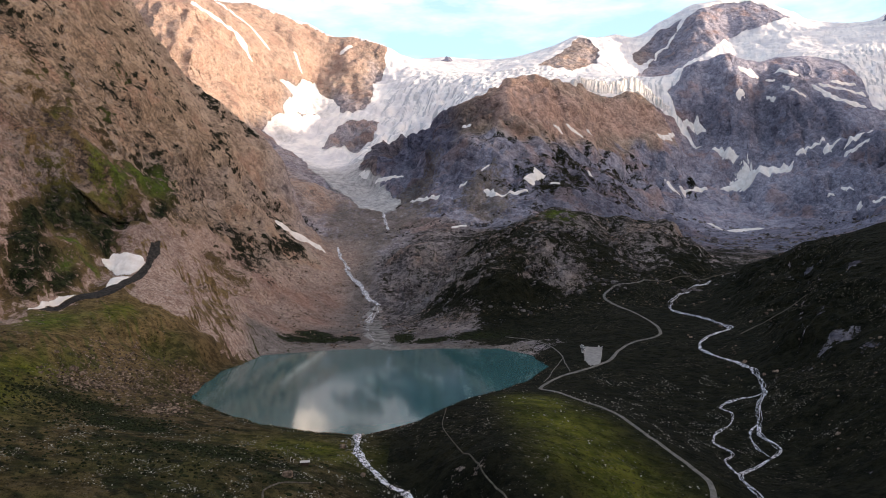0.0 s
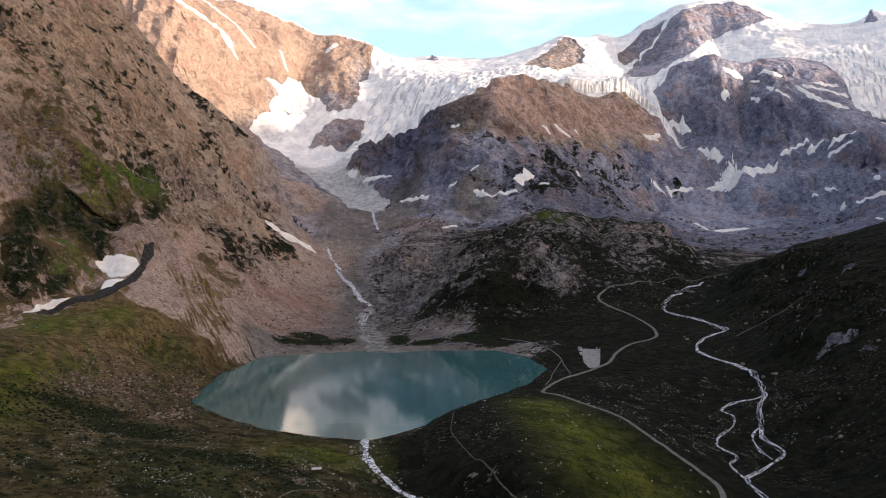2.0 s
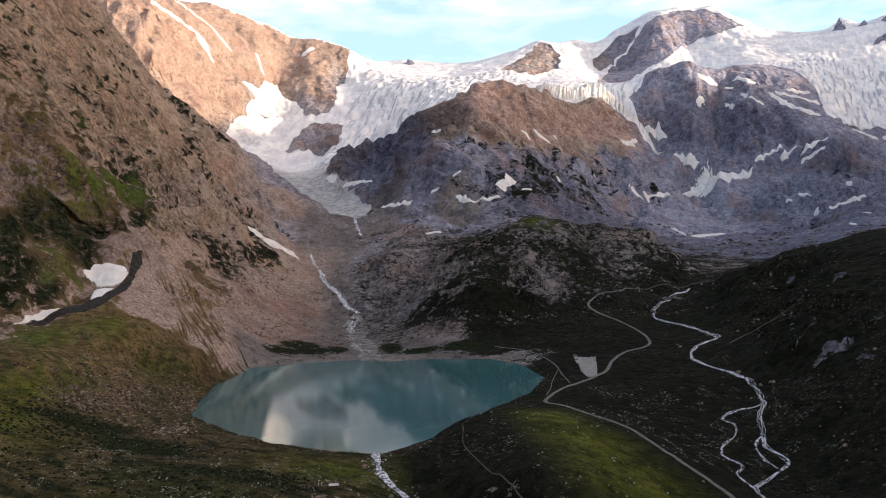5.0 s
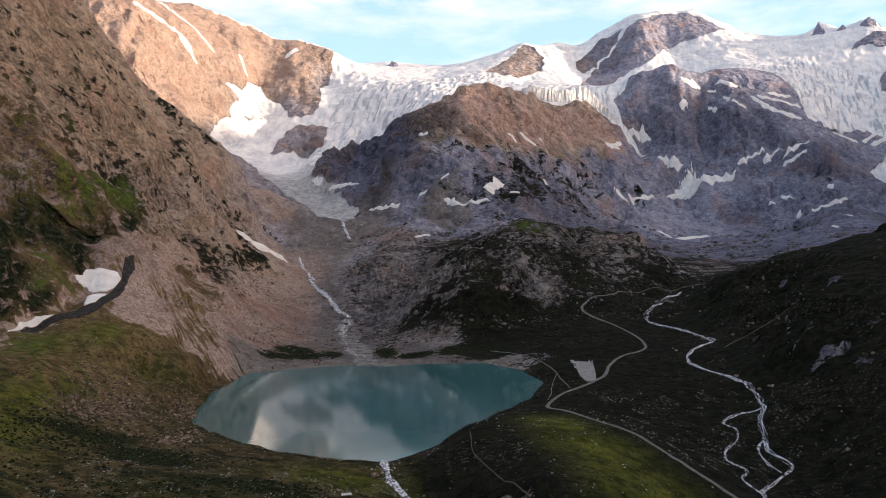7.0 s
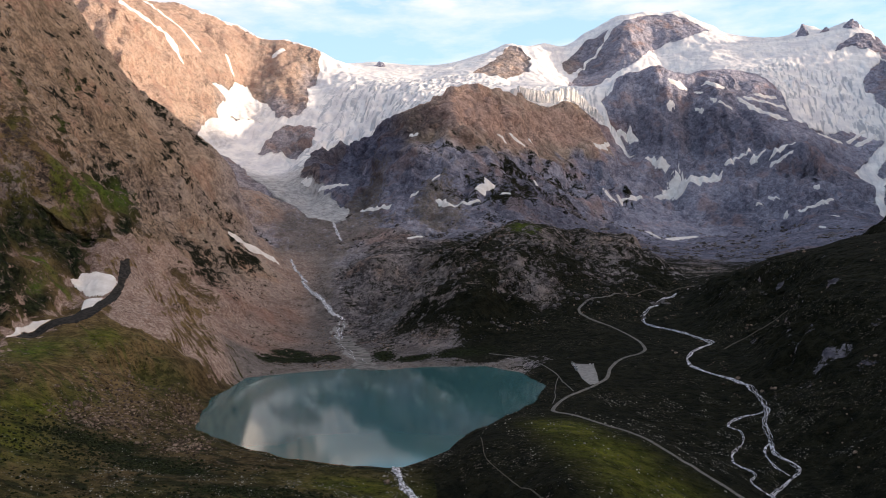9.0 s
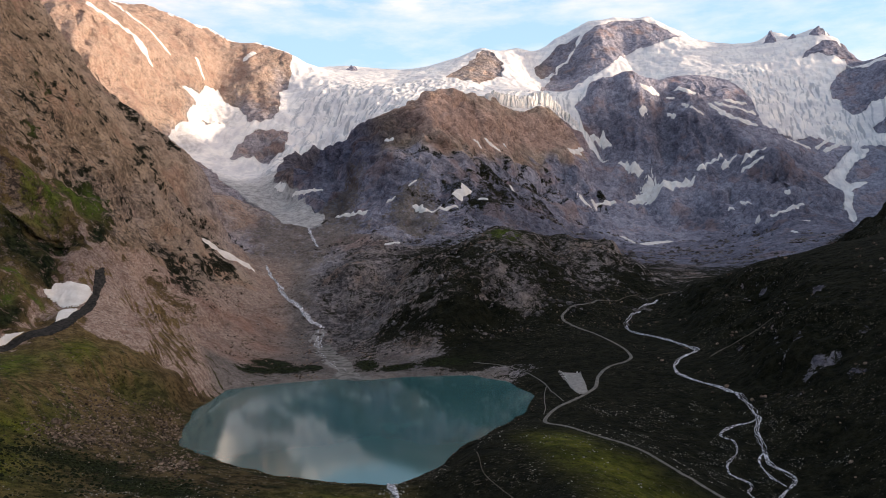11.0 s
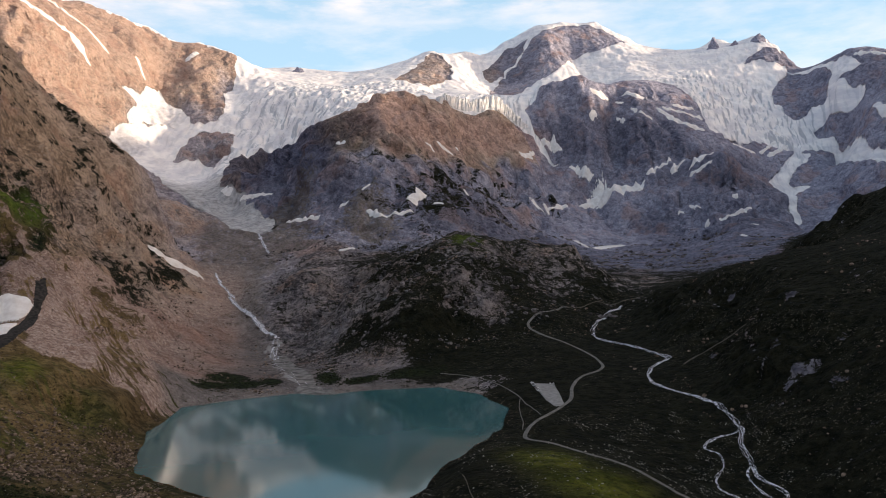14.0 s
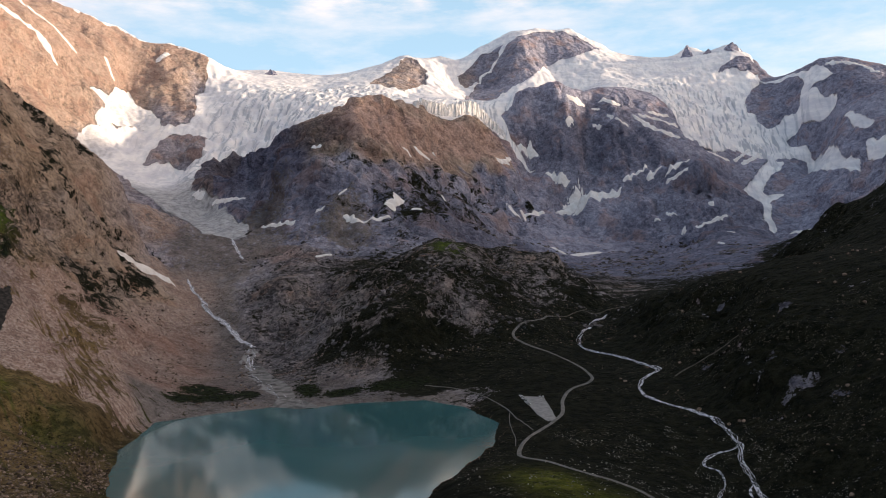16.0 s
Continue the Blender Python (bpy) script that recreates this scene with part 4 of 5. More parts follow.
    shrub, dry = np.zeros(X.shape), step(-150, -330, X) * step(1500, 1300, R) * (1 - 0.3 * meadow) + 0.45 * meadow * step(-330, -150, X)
    wide, deep = 0.87 * X - 0.49 * Y, 0.49 * X + 0.87 * Y
    shrub = meadow * step(0.10, 0.32, perlin(wide / 42, deep / 15) + 0.6 * perlin(wide / 13, deep / 7)) * 0.8
    turf = turf - 0.3 * meadow * step(0.12, 0.34, perlin(wide / 30 + 9, deep / 17) + 0.5 * perlin(wide / 9, deep / 6 + 4))
    for x, y, a, b in SHRUB + SHRUB_EAST:
        shrub = np.maximum(shrub, np.exp(-((X - x) / a) ** 2 - ((Y - y) / b) ** 2) * (1.5 + 0.9 * perlin(X / 12, Y / 12)))
    turf = turf + 0.8 * shrub
    for x, y, a, b in RUBBLE:
        k = np.exp(-((X - x) / a) ** 2 - ((Y - y) / b) ** 2)
        scree, turf, warm = scree + 0.5 * k, turf - 0.30 * k, warm + 0.1 * k
    across, down = 0.84 * (X + 300) + 0.54 * (Y - 1030), 0.54 * (X + 300) - 0.84 * (Y - 1030)
    flank = step(1.3, 0.7, np.hypot(across / 80, down / 135))
    stripe = 0.6 * perlin(across / 4.0, down / 60) + 0.6 * perlin(across / 1.9, down / 40) + 0.4 * perlin(X / 25, Y / 25)
    turf = turf + flank * (1.0 * stripe + 0.05 + 0.03 * down / 30) + 0.9 * step(-410, -370, X) * step(-200, -280, X) * step(700, 850, Y) * step(950, 900, Y)
    side = step(-275, -330, X) * step(1000, 920, Y)
    warm = warm + side * (0.1 + 0.7 * perlin(across / 9, down / 75) + 0.5 * perlin(across / 3.6, down / 40) + 0.4 * perlin(X / 45, Y / 45))
    turf = turf - side * 0.35 * step(0.1, 0.4, perlin(across / 5 + 4, down / 50) + 0.5 * perlin(X / 14, Y / 14))
    bared = np.zeros(X.shape)
    for x, y, a in OUTCROPS:
        k = step(1.35, 0.5, np.hypot(X - x, Y - y) / a + 0.7 * perlin(X / 9, Y / 9) + 0.4 * perlin(X / 4, Y / 4))
        turf, bared = turf - 0.48 * k, np.maximum(bared, k)
    red = np.zeros(X.shape)
    for x, y, a, b in BARE:
        k = np.exp(-(((X - x) / a) ** 2 + ((Y - y) / b) ** 2) ** 2)
        scree, turf, warm = scree + 0.8 * k, turf - 1.4 * k, warm + 0.5 * k
    for x, y, a, b in RUSTY:
        red = np.maximum(red, np.exp(-((X - x) / a) ** 2 - ((Y - y) / b) ** 2) * (0.9 + 0.8 * perlin(X / 20, Y / 20)))
    scree = scree + 0.2 * step(30, 2, np.abs(shore_distance(X, Y)))
    # wind-blown snow cap behind the crest of the east mountain
    rise = (Z - 185) / R
    crest = R[np.arange(len(us)), rise.argmax(1)][:, None]
    cap = step(-0.262, -0.25, U) * step(-0.02, -0.05, U) * (R > crest - 26 - 30 * perlin(X / 45, Y / 45))
    ice = np.maximum(ice, np.where(cap > 0.5, 12.0, -500.0))
    turf = turf + 0.15 * step(190, 110, Z) * step(1480, 1620, Y) * step(150, 300, X) * step(1000, 850, X)
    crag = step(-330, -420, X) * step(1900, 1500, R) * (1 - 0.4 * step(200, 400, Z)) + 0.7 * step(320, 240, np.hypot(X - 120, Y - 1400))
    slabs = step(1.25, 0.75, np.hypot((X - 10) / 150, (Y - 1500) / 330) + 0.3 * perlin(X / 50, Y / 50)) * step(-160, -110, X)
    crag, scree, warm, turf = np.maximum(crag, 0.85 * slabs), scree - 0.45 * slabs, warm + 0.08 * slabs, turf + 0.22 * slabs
    turf = np.minimum(turf, 1 - 0.32 * crag)
    dry = dry * (1 - 0.25 * crag)
    warm = warm + 0.3 * step(-110, -230, X) * step(1040, 1120, Y) * step(1900, 1700, Y)
    turf = turf + 0.75 * step(30, 70, X) * step(160, 130, X) * step(1000, 1030, Y) * step(1230, 1150, Y) + dome * 0.42 * step(20, 120, X) * step(180, 240, Z) * step(440, 360, Z)
    dark_and_shade = 0.95 * bared
    for x, y, a, b, k in DARK_AND_SHADE:
        dark_and_shade = np.maximum(dark_and_shade, k * step(1.25, 0.6, np.hypot((X - x) / a, (Y - y) / b) + 0.4 * perlin(X / 60, Y / 60) + 0.25 * perlin(X / 22, Y / 22)))
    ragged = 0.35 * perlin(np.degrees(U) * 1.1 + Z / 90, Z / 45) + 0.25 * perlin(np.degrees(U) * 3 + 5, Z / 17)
    # Shade painted on the rock faces, ragged at the rim.
    for a, z, da, dz, r, k in FACE_SHADE:
        dark_and_shade = np.maximum(dark_and_shade, k * step(1.3, 0.6, np.hypot((np.degrees(U) - a) / da, (Z - z) / dz) / 1.25 + ragged) * (np.abs(R - r) < 0.3 * r))
    for a, z, da, dz, r, k in RED_BEDS:
        red = np.maximum(red, k * step(1.3, 0.6, np.hypot((np.degrees(U) - a) / da, (Z - z) / dz) / 1.2 + ragged) * (np.abs(R - r) < 0.3 * r))
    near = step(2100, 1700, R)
    snow = np.clip(0.5 + ice / 26, 0, 1)
    flow = np.clip(0.5 + 0.55 * perlin(ca / 13, cb / 95) + 0.45 * perlin(ca / 6.5, cb / 40), 0, 1)
    # Dirt on the tongue; third term paints shade, fourth dulls sunlit snow.
    dirt = 0.8 * step(2780, 2450, Y) * (X < 600) + 0.08 * torn + 0.55 * np.exp(-((X + 560) / 90) ** 2 - ((Y - 2880) / 95) ** 2) + 0.5 * np.exp(-(((X + 480) / 110) ** 2 + ((Y - 3120) / 85) ** 2) ** 2)
    attrs = dict(grass=np.clip(turf, 0, 1), scree=np.clip(scree, 0, 1), warm=np.clip(warm, 0, 1), lush=np.clip(lush, 0, 1), shrub=np.clip(shrub, 0, 1), dry=np.clip(dry, 0, 1), snow=snow, dirt=np.clip(dirt, 0, 1), torn=torn, flow=flow, near=near, red=np.clip(red, 0, 1), crag=crag, dark_and_shade=dark_and_shade)
    names = ["ground", "ground", "right_hill", "rocky_knoll", "ground", "moraine", "left_slope", "left_slope", "ground", "east_mountain", "ground", "brown_summit",
             "dark_buttress", "main_peak", "west_peak", "ground"]
    kinds = sorted(set(names))
    part_of = np.array([kinds.index(n) for n in names])[kind][np.ix_(iu, iv)]
    part_of = np.where((ice > -4), len(kinds), part_of)
    cell = part_of[:-1, :-1]
    ids = np.arange(X.size).reshape(X.shape)
    quads = np.stack([ids[:-1, :-1], ids[1:, :-1], ids[1:, 1:], ids[:-1, 1:]], -1)[:, :, ::-1]
    co = np.stack([X, Y, Z], -1).reshape(-1, 3)
    made = {}
    levels = {"left_slope": ("cliff_foot", "lower_crag", "upper_face", 190, 380), "east_mountain": ("lower_face", "crag", "summit_ridge", 700, 900),
              "brown_summit": ("foot", "flank", "summit_dome", 260, 430), "dark_buttress": ("foot", "cliff", "crest", 260, 520), "main_peak": ("base", "face", "summit", 900, 1060),
              "west_peak": ("foot", "face", "crest", 450, 760), "glacier": ("tongue", "icefall", "snowfield", 480, 800), "moraine": ("foot", "flank", "crest", 45, 90),
              "rocky_knoll": ("foot", "flank", "top", 60, 120), "right_hill": ("foot", "flank", "brow", 40, 110)}
    zc = Z[:-1, :-1] + 6 * perlin(X[:-1, :-1] / 30, Y[:-1, :-1] / 30)
    jobs, rest = [], np.zeros(cell.shape, bool)
    for k, kind_name in enumerate(kinds + ["glacier"]):
        if kind_name in levels:
            low, middle, high, z1, z2 = levels[kind_name]
            made[kind_name] = new(kind_name)
            for name, chosen in ((low, (cell == k) & (zc < z1)), (middle, (cell == k) & (zc >= z1) & (zc < z2)), (high, (cell == k) & (zc >= z2))):
                found = islands(chosen)
                for size, part_mask in found:
                    if size > 0.12 * found[0][0]:
                        jobs.append((name, part_mask, kind_name))
                    else:
                        rest |= part_mask
    jobs.append(("ground", (cell == kinds.index("ground")) | rest, None))
    for name, chosen, whole in jobs:
        q = quads[chosen]
        used, inv = np.unique(q, return_inverse=True)
        q = inv.reshape(-1, 4)
        me = bpy.data.meshes.new(name)
        me.vertices.add(len(used))
        me.vertices.foreach_set("co", co[used].astype(np.float32).ravel())
        me.loops.add(q.size)
        me.loops.foreach_set("vertex_index", q.astype(np.int32).ravel())
        me.polygons.add(len(q))
        me.polygons.foreach_set("loop_start", np.arange(0, q.size, 4, dtype=np.int32))
        me.polygons.foreach_set("use_smooth", np.ones(len(q), bool))
        me.update(calc_edges=True)
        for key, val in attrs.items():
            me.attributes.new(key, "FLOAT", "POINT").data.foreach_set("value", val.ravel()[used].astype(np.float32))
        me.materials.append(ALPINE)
        ob = new(name, me)
        if whole:
            ob.parent = made[whole]
        else:
            made[name] = ob
    return made


LAND = build_ground()
tagged(LAND["ground"], "alpine valley floor of turf, scree and pale gravel", "valley floor", kind="structure")
tagged(LAND["moraine"], "curved lateral moraine of pinkish scree and dry turf above the lake", "moraine")
tagged(LAND["left_slope"], "steep brown rocky mountainside with green turf ledges in evening shade", "mountainside")
tagged(LAND["east_mountain"], "rocky mountain lit orange by low sun with snow gullies", "mountain")
tagged(LAND["brown_summit"], "rounded brown rock summit between two glacier arms", "mountain")
tagged(LAND["dark_buttress"], "dark grey rock buttress with scattered snow patches", "mountain")
tagged(LAND["main_peak"], "high snow-capped rock peak above the glacier", "mountain")
tagged(LAND["west_peak"], "jagged blue-grey rock peaks with hanging snowfields", "mountain")
tagged(LAND["rocky_knoll"], "low glacier-worn knoll of grey rock and dark turf", "hill")
tagged(LAND["right_hill"], "dark grassy hillside with pale rock outcrops", "hill")
tagged(LAND["glacier"], "broken white glacier with crevasses and a grey dirty tongue", "glacier")


# ---- water ----
def lake():
    xs, ys = np.arange(-262, 131, 6.0), np.arange(575, 1045, 6.0)
    bm = bmesh.new()
    grid = [[bm.verts.new((x, y, 0.0)) for y in ys] for x in xs]
    for i in range(len(xs) - 1):
        for j in range(len(ys) - 1):
            if shore_distance(np.array([xs[i] + 3]), np.array([ys[j] + 3]))[0] < 9:
                bm.faces.new((grid[i][j], grid[i + 1][j], grid[i + 1][j + 1], grid[i][j + 1]))
    for v in [v for v in bm.verts if not v.link_faces]:
        bm.verts.remove(v)
    me = bpy.data.meshes.new("lake")
    bm.to_mesh(me)
    bm.free()
    me.materials.append(WATER)
    return tagged(new("lake", me), "still turquoise glacial lake reflecting clouds", "lake", kind="structure")


lake()


def along(pts, gap):
    """Points every gap metres on a smooth line through pts."""
    p = np.array(pts, float)
    p = np.vstack([2 * p[0] - p[1], p, 2 * p[-1] - p[-2]])
    res = []
    for a, b, c, d in zip(p, p[1:], p[2:], p[3:]):
        n = max(2, int(np.hypot(*(c - b)) / gap))
        for t in np.arange(n) / n:
            res.append(0.5 * (2 * b + (c - a) * t + (2 * a - 5 * b + 4 * c - d) * t * t + (3 * b - a - 3 * c + d) * t ** 3))
    res.append(p[-2])
    return np.array(res)


def ribbon(name, pts, width, material, lift=0.35, uneven=0.0, gap=2.5, across=5, seed=0.0, thick=0.8):
    """A strip that lies on the ground along a line."""
    c = along(pts, gap)
    t = np.gradient(c, axis=0)
    t /= np.maximum(np.hypot(t[:, 0], t[:, 1])[:, None], 1e-6)
    side = np.stack([t[:, 1], -t[:, 0]], 1)
    n = len(c)
    s = np.arange(n)
    half = width / 2 * (1 + uneven * 1.6 * perlin(s / 5.3 + seed, s * 0 + 0.5) + uneven * perlin(s / 1.9 + seed, s * 0 + 7.5))
    c = c + side * (uneven * width * 0.9 * perlin(s / 7.0 + seed, s * 0 + 3.5))[:, None]
    k = np.linspace(-1, 1, across)
    x, y = c[:, :1] + side[:, :1] * half[:, None] * k, c[:, 1:] + side[:, 1:] * half[:, None] * k
    z = height(x, y)
    z = np.maximum(z, z.mean(1, keepdims=True)) + lift
    z[:, 0] -= thick
    z[:, -1] -= thick
    me = bpy.data.meshes.new(name)
    idx = np.arange(n * across).reshape(n, across)
    faces = np.stack([idx[:-1, :-1], idx[1:, :-1], idx[1:, 1:], idx[:-1, 1:]], -1).reshape(-1, 4)[:, ::-1]
    me.from_pydata(np.stack([x, y, z], -1).reshape(-1, 3).tolist(), [], faces.tolist())
    me.polygons.foreach_set("use_smooth", np.ones(len(faces), bool))
    me.materials.append(material)
    return new(name, me)


STREAM_WEST = [
    (196, 500), (201, 535), (206, 569), (230, 597), (249, 610), (254, 624), (251, 645), (256, 661), (271, 707), (283, 725), (296, 767), (296, 809), (283, 852),
    (278, 887), (295, 925), (320, 950), (338, 964), (334, 1026), (327, 1066), (310, 1115), (330, 1163), (371, 1209), (406, 1240)]
STREAM_SIDE = [(203, 555), (203, 575), (205, 598), (217, 618), (209, 635), (218, 655), (237, 677), (246, 697), (242, 713), (261, 728), (283, 727)]
STREAM_LOOP = [(257, 668), (243, 651), (240, 631), (242, 609)]
OUTLET = [(-63, 612), (-64, 585), (-64, 558), (-58, 542), (-48, 527), (-41, 516), (-34, 505), (-25, 495), (-12, 475), (2, 450)]
DELTA = [(-118, 1405), (-121, 1330), (-118, 1240), (-105, 1150), (-92, 1090), (-72, 1015)]


def braid(name, pts, width, strands, strand, material, lift, seed, gap=2.0):
    """Strands of water that part and meet again along one bed."""
    base = along(pts, gap)
    t = np.gradient(base, axis=0)
    t /= np.maximum(np.hypot(t[:, 0], t[:, 1])[:, None], 1e-6)
    side = np.stack([t[:, 1], -t[:, 0]], 1)
    s = np.arange(len(base)) * gap
    top = new(name)
    foot = np.array([base[-1][0], base[-1][1], float(height(base[-1][0], base[-1][1]))])
    top.location = foot
    for i in range(strands):
        o = width * (0.75 * perlin(s / (width * 5) + seed + 5.3 * i, s * 0 + 1.5 + i) + 0.35 * perlin(s / (width * 1.7) + seed + i, s * 0 + 9.5 + i))
        half = strand / 2 * np.clip(0.75 + 1.5 * perlin(s / 9 + seed + 3.1 * i, s * 0 + 4.5) + 0.9 * perlin(s / 3.5 + seed + i, s * 0 + 6.5), 0.12, 2.2)
        if i:
            half = half * np.clip(0.7 + 2.2 * perlin(s / 55 + 7.7 * i + seed, s * 0 + 2.5), 0.05, 1.2)
        c = base + side * o[:, None]
        k = np.linspace(-1, 1, 5)
        x, y = c[:, :1] + side[:, :1] * half[:, None] * k, c[:, 1:] + side[:, 1:] * half[:, None] * k
        z = height(x, y)
        z = np.maximum(z, z.mean(1, keepdims=True)) + lift + 0.05 * i
        z[:, 0] -= 0.5
        z[:, -1] -= 0.5
        idx = np.arange(x.size).reshape(x.shape)
        faces = np.stack([idx[:-1, :-1], idx[1:, :-1], idx[1:, 1:], idx[:-1, 1:]], -1).reshape(-1, 4)[:, ::-1]
        me = bpy.data.meshes.new("strand")
        me.from_pydata((np.stack([x, y, z], -1).reshape(-1, 3) - foot).tolist(), [], faces.tolist())
        me.polygons.foreach_set("use_smooth", np.ones(len(me.polygons), bool))
        me.materials.append(material)
        new("strand", me).parent = top
    return top


for _pts, _w, _k, _s, _h, _l in (
        (STREAM_WEST, 7.0, 5, 1.15, 0.6, "foaming white mountain stream winding over dark turf"), (STREAM_SIDE, 5.0, 3, 1.15, 0.6, "side arm of the white mountain stream"),
        (STREAM_LOOP, 3.0, 2, 1.4, 0.6, "thin loop of the white mountain stream"), (OUTLET, 7.0, 6, 2.2, 0.6, "white rushing outflow of the lake between boulders"),
        (FALLS, 9.0, 5, 4.6, 1.5, "white cascade running down grey scree"), (FALLS_UP, 6.0, 3, 5.0, 1.8, "short white waterfall on grey rock below the ice"),
        (DELTA, 20.0, 4, 2.0, 0.75, "thin strands of melt water on the gravel delta")):
    tagged(braid("stream", _pts, _w, _k, _s, TORRENT, _h, _w), _l, "stream")
tagged(braid("gravel_fan", DELTA, 26, 6, 7.0, PARKING, 0.3, 3.0, 3.0), "pale gravel delta running into the lake", "gravel", kind="structure")

ROAD = [
    (140, 450), (158, 482), (166, 515), (160, 543), (152, 568), (142, 592), (133, 620), (122, 645), (113, 661), (103, 683), (94, 707), (87, 724),
    (87, 742), (102, 773), (127, 803), (152, 829), (174, 858), (193, 902), (217, 935), (245, 951), (258, 972), (262, 1018), (250, 1075), (234, 1128), (227, 1155), (245, 1178), (280, 1196), (307, 1211)]
tagged(ribbon("road", ROAD, 4.6, GRAVEL, 0.5, 0.05, 2.5, 5), "narrow pale gravel mountain road", "road", kind="structure")
tagged(ribbon("footpath", [(307, 1211), (355, 1233), (411, 1255), (442, 1235)], 1.8, PATH_DIRT, 0.6, 0.2), "thin pale track along the hillside", "path", kind="structure")
tagged(ribbon("footpath", [(78, 1050), (87, 1039), (110, 1006), (125, 955), (129, 898), (126, 850), (124, 807)], 1.4, GRAVEL, 0.5, 0.3), "pale footpath round the lake shore", "path", kind="structure")
tagged(ribbon("footpath", [(129, 887), (119, 860), (108, 820), (101, 791), (92, 765)], 1.1, GRAVEL, 0.5, 0.3), "thin branch of the footpath near the shore", "path", kind="structure")
tagged(ribbon("footpath", [(0, 612), (-1, 597), (-3, 569), (3, 541), (12, 505), (21, 474), (30, 448), (40, 420)], 0.9, PATH_DIRT, 0.35, 0.2), "narrow dirt footpath over the dark grassy hill", "path", kind="structure")
tagged(ribbon("footpath", [(334, 919), (350, 923), (368, 915), (385, 905), (400, 895)], 2.6, PATH_DIRT, 0.5, 0.5), "pale worn track across the dark hillside", "path", kind="structure")
tagged(ribbon("footpath", [(-100, 430), (-103, 448), (-104, 456), (-100, 465), (-95, 470), (-80, 474)], 1.5, PATH_DIRT, 0.4, 0.2), "dirt footpath leading past a boulder", "path", kind="structure")


def draped(name, outline, material, gap, lift):
    """A flat sheet laid on the ground inside an outline."""
    p = np.array(outline, float)
    X, Y = np.meshgrid(np.arange(p[:, 0].min() - 2, p[:, 0].max() + 2, gap), np.arange(p[:, 1].min() - 2, p[:, 1].max() + 2, gap), indexing="ij")
    d = plan_distance(X, Y, outline) + 0.8 * perlin(X / 4, Y / 4)
    Z = height(X, Y) + np.where(d > 0, lift, -0.4)
    keep = (d[:-1, :-1] > -1) & (d[1:, 1:] > -1)
    ids = np.arange(X.size).reshape(X.shape)
    faces = np.stack([ids[:-1, :-1], ids[1:, :-1], ids[1:, 1:], ids[:-1, 1:]], -1)[keep]
    used, inv = np.unique(faces, return_inverse=True)
    me = bpy.data.meshes.new(name)
    me.from_pydata(np.stack([X, Y, Z], -1).reshape(-1, 3)[used].tolist(), [], inv.reshape(-1, 4).tolist())
    me.materials.append(material)
    return new(name, me)


# Dark sheet painting the shaded inside of the moraine's trench.
tagged(draped("moraine_gully_shade", [(-380, 1098), (-371, 1070), (-370, 1037), (-367, 1001), (-374, 928), (-382, 899), (-407, 880), (-424, 850), (-430, 882), (-418, 897), (-407, 904), (-393, 950), (-381, 984), (-377, 1030), (-386, 1078)], SHADE_SHEET, 1.5, 0.5),
       "dark sheet laid as shade in the gully behind the moraine crest", "gully", kind="structure")
tagged(draped("snow_patch", [(-426, 1017), (-420, 1035), (-405, 1040), (-383, 1039), (-377, 1032), (-379, 1012), (-385, 999), (-400, 1002), (-411, 1012)], SNOW, 1.2, 1.4), "broad patch of old white snow in the moraine gully", "snow patch", "snow patches")
tagged(draped("snow_patch", [(-383, 990), (-382, 954), (-392, 944), (-394, 955), (-398, 973), (-398, 990)], SNOW, 1.0, 1.2), "ragged snow tongue in the moraine gully", "snow patch", "snow patches")
tagged(draped("snow_patch", [(-411, 907), (-422, 894), (-430, 884), (-425, 829), (-434, 879), (-426, 902)], SNOW, 0.8, 1.2), "thin strip of old snow along the moraine gully", "snow patch", "snow patches")
tagged(draped("gravel_fan", [(-126, 1265), (-103, 1304), (-89, 1184), (-75, 1120), (-72, 1055), (-52, 997), (-92, 1002), (-104, 1011), (-93, 1070), (-104, 1122)], FAN, 2.0, 0.9), "pale grey gravel fan spreading into the lake", "gravel", kind="structure")
# A flat dark strip stands for the shade inside the melt hole.
tagged(ribbon("ice_cave_shade", [(-114, 1982), (-107, 1990), (-99, 1996)], 8, SHADE_SHEET, 2.0, 0.3, 2, 7, 2.0), "dark strip for the shade of a melt hole at the glacier snout", "ice cave", kind="structure")
tagged(draped("car_park", [(158, 931), (178, 919), (168, 872), (159, 836), (148, 832), (147, 856), (152, 890)], PARKING, 1.0, 0.5), "pale gravel car park beside the road", "car park", kind="structure")


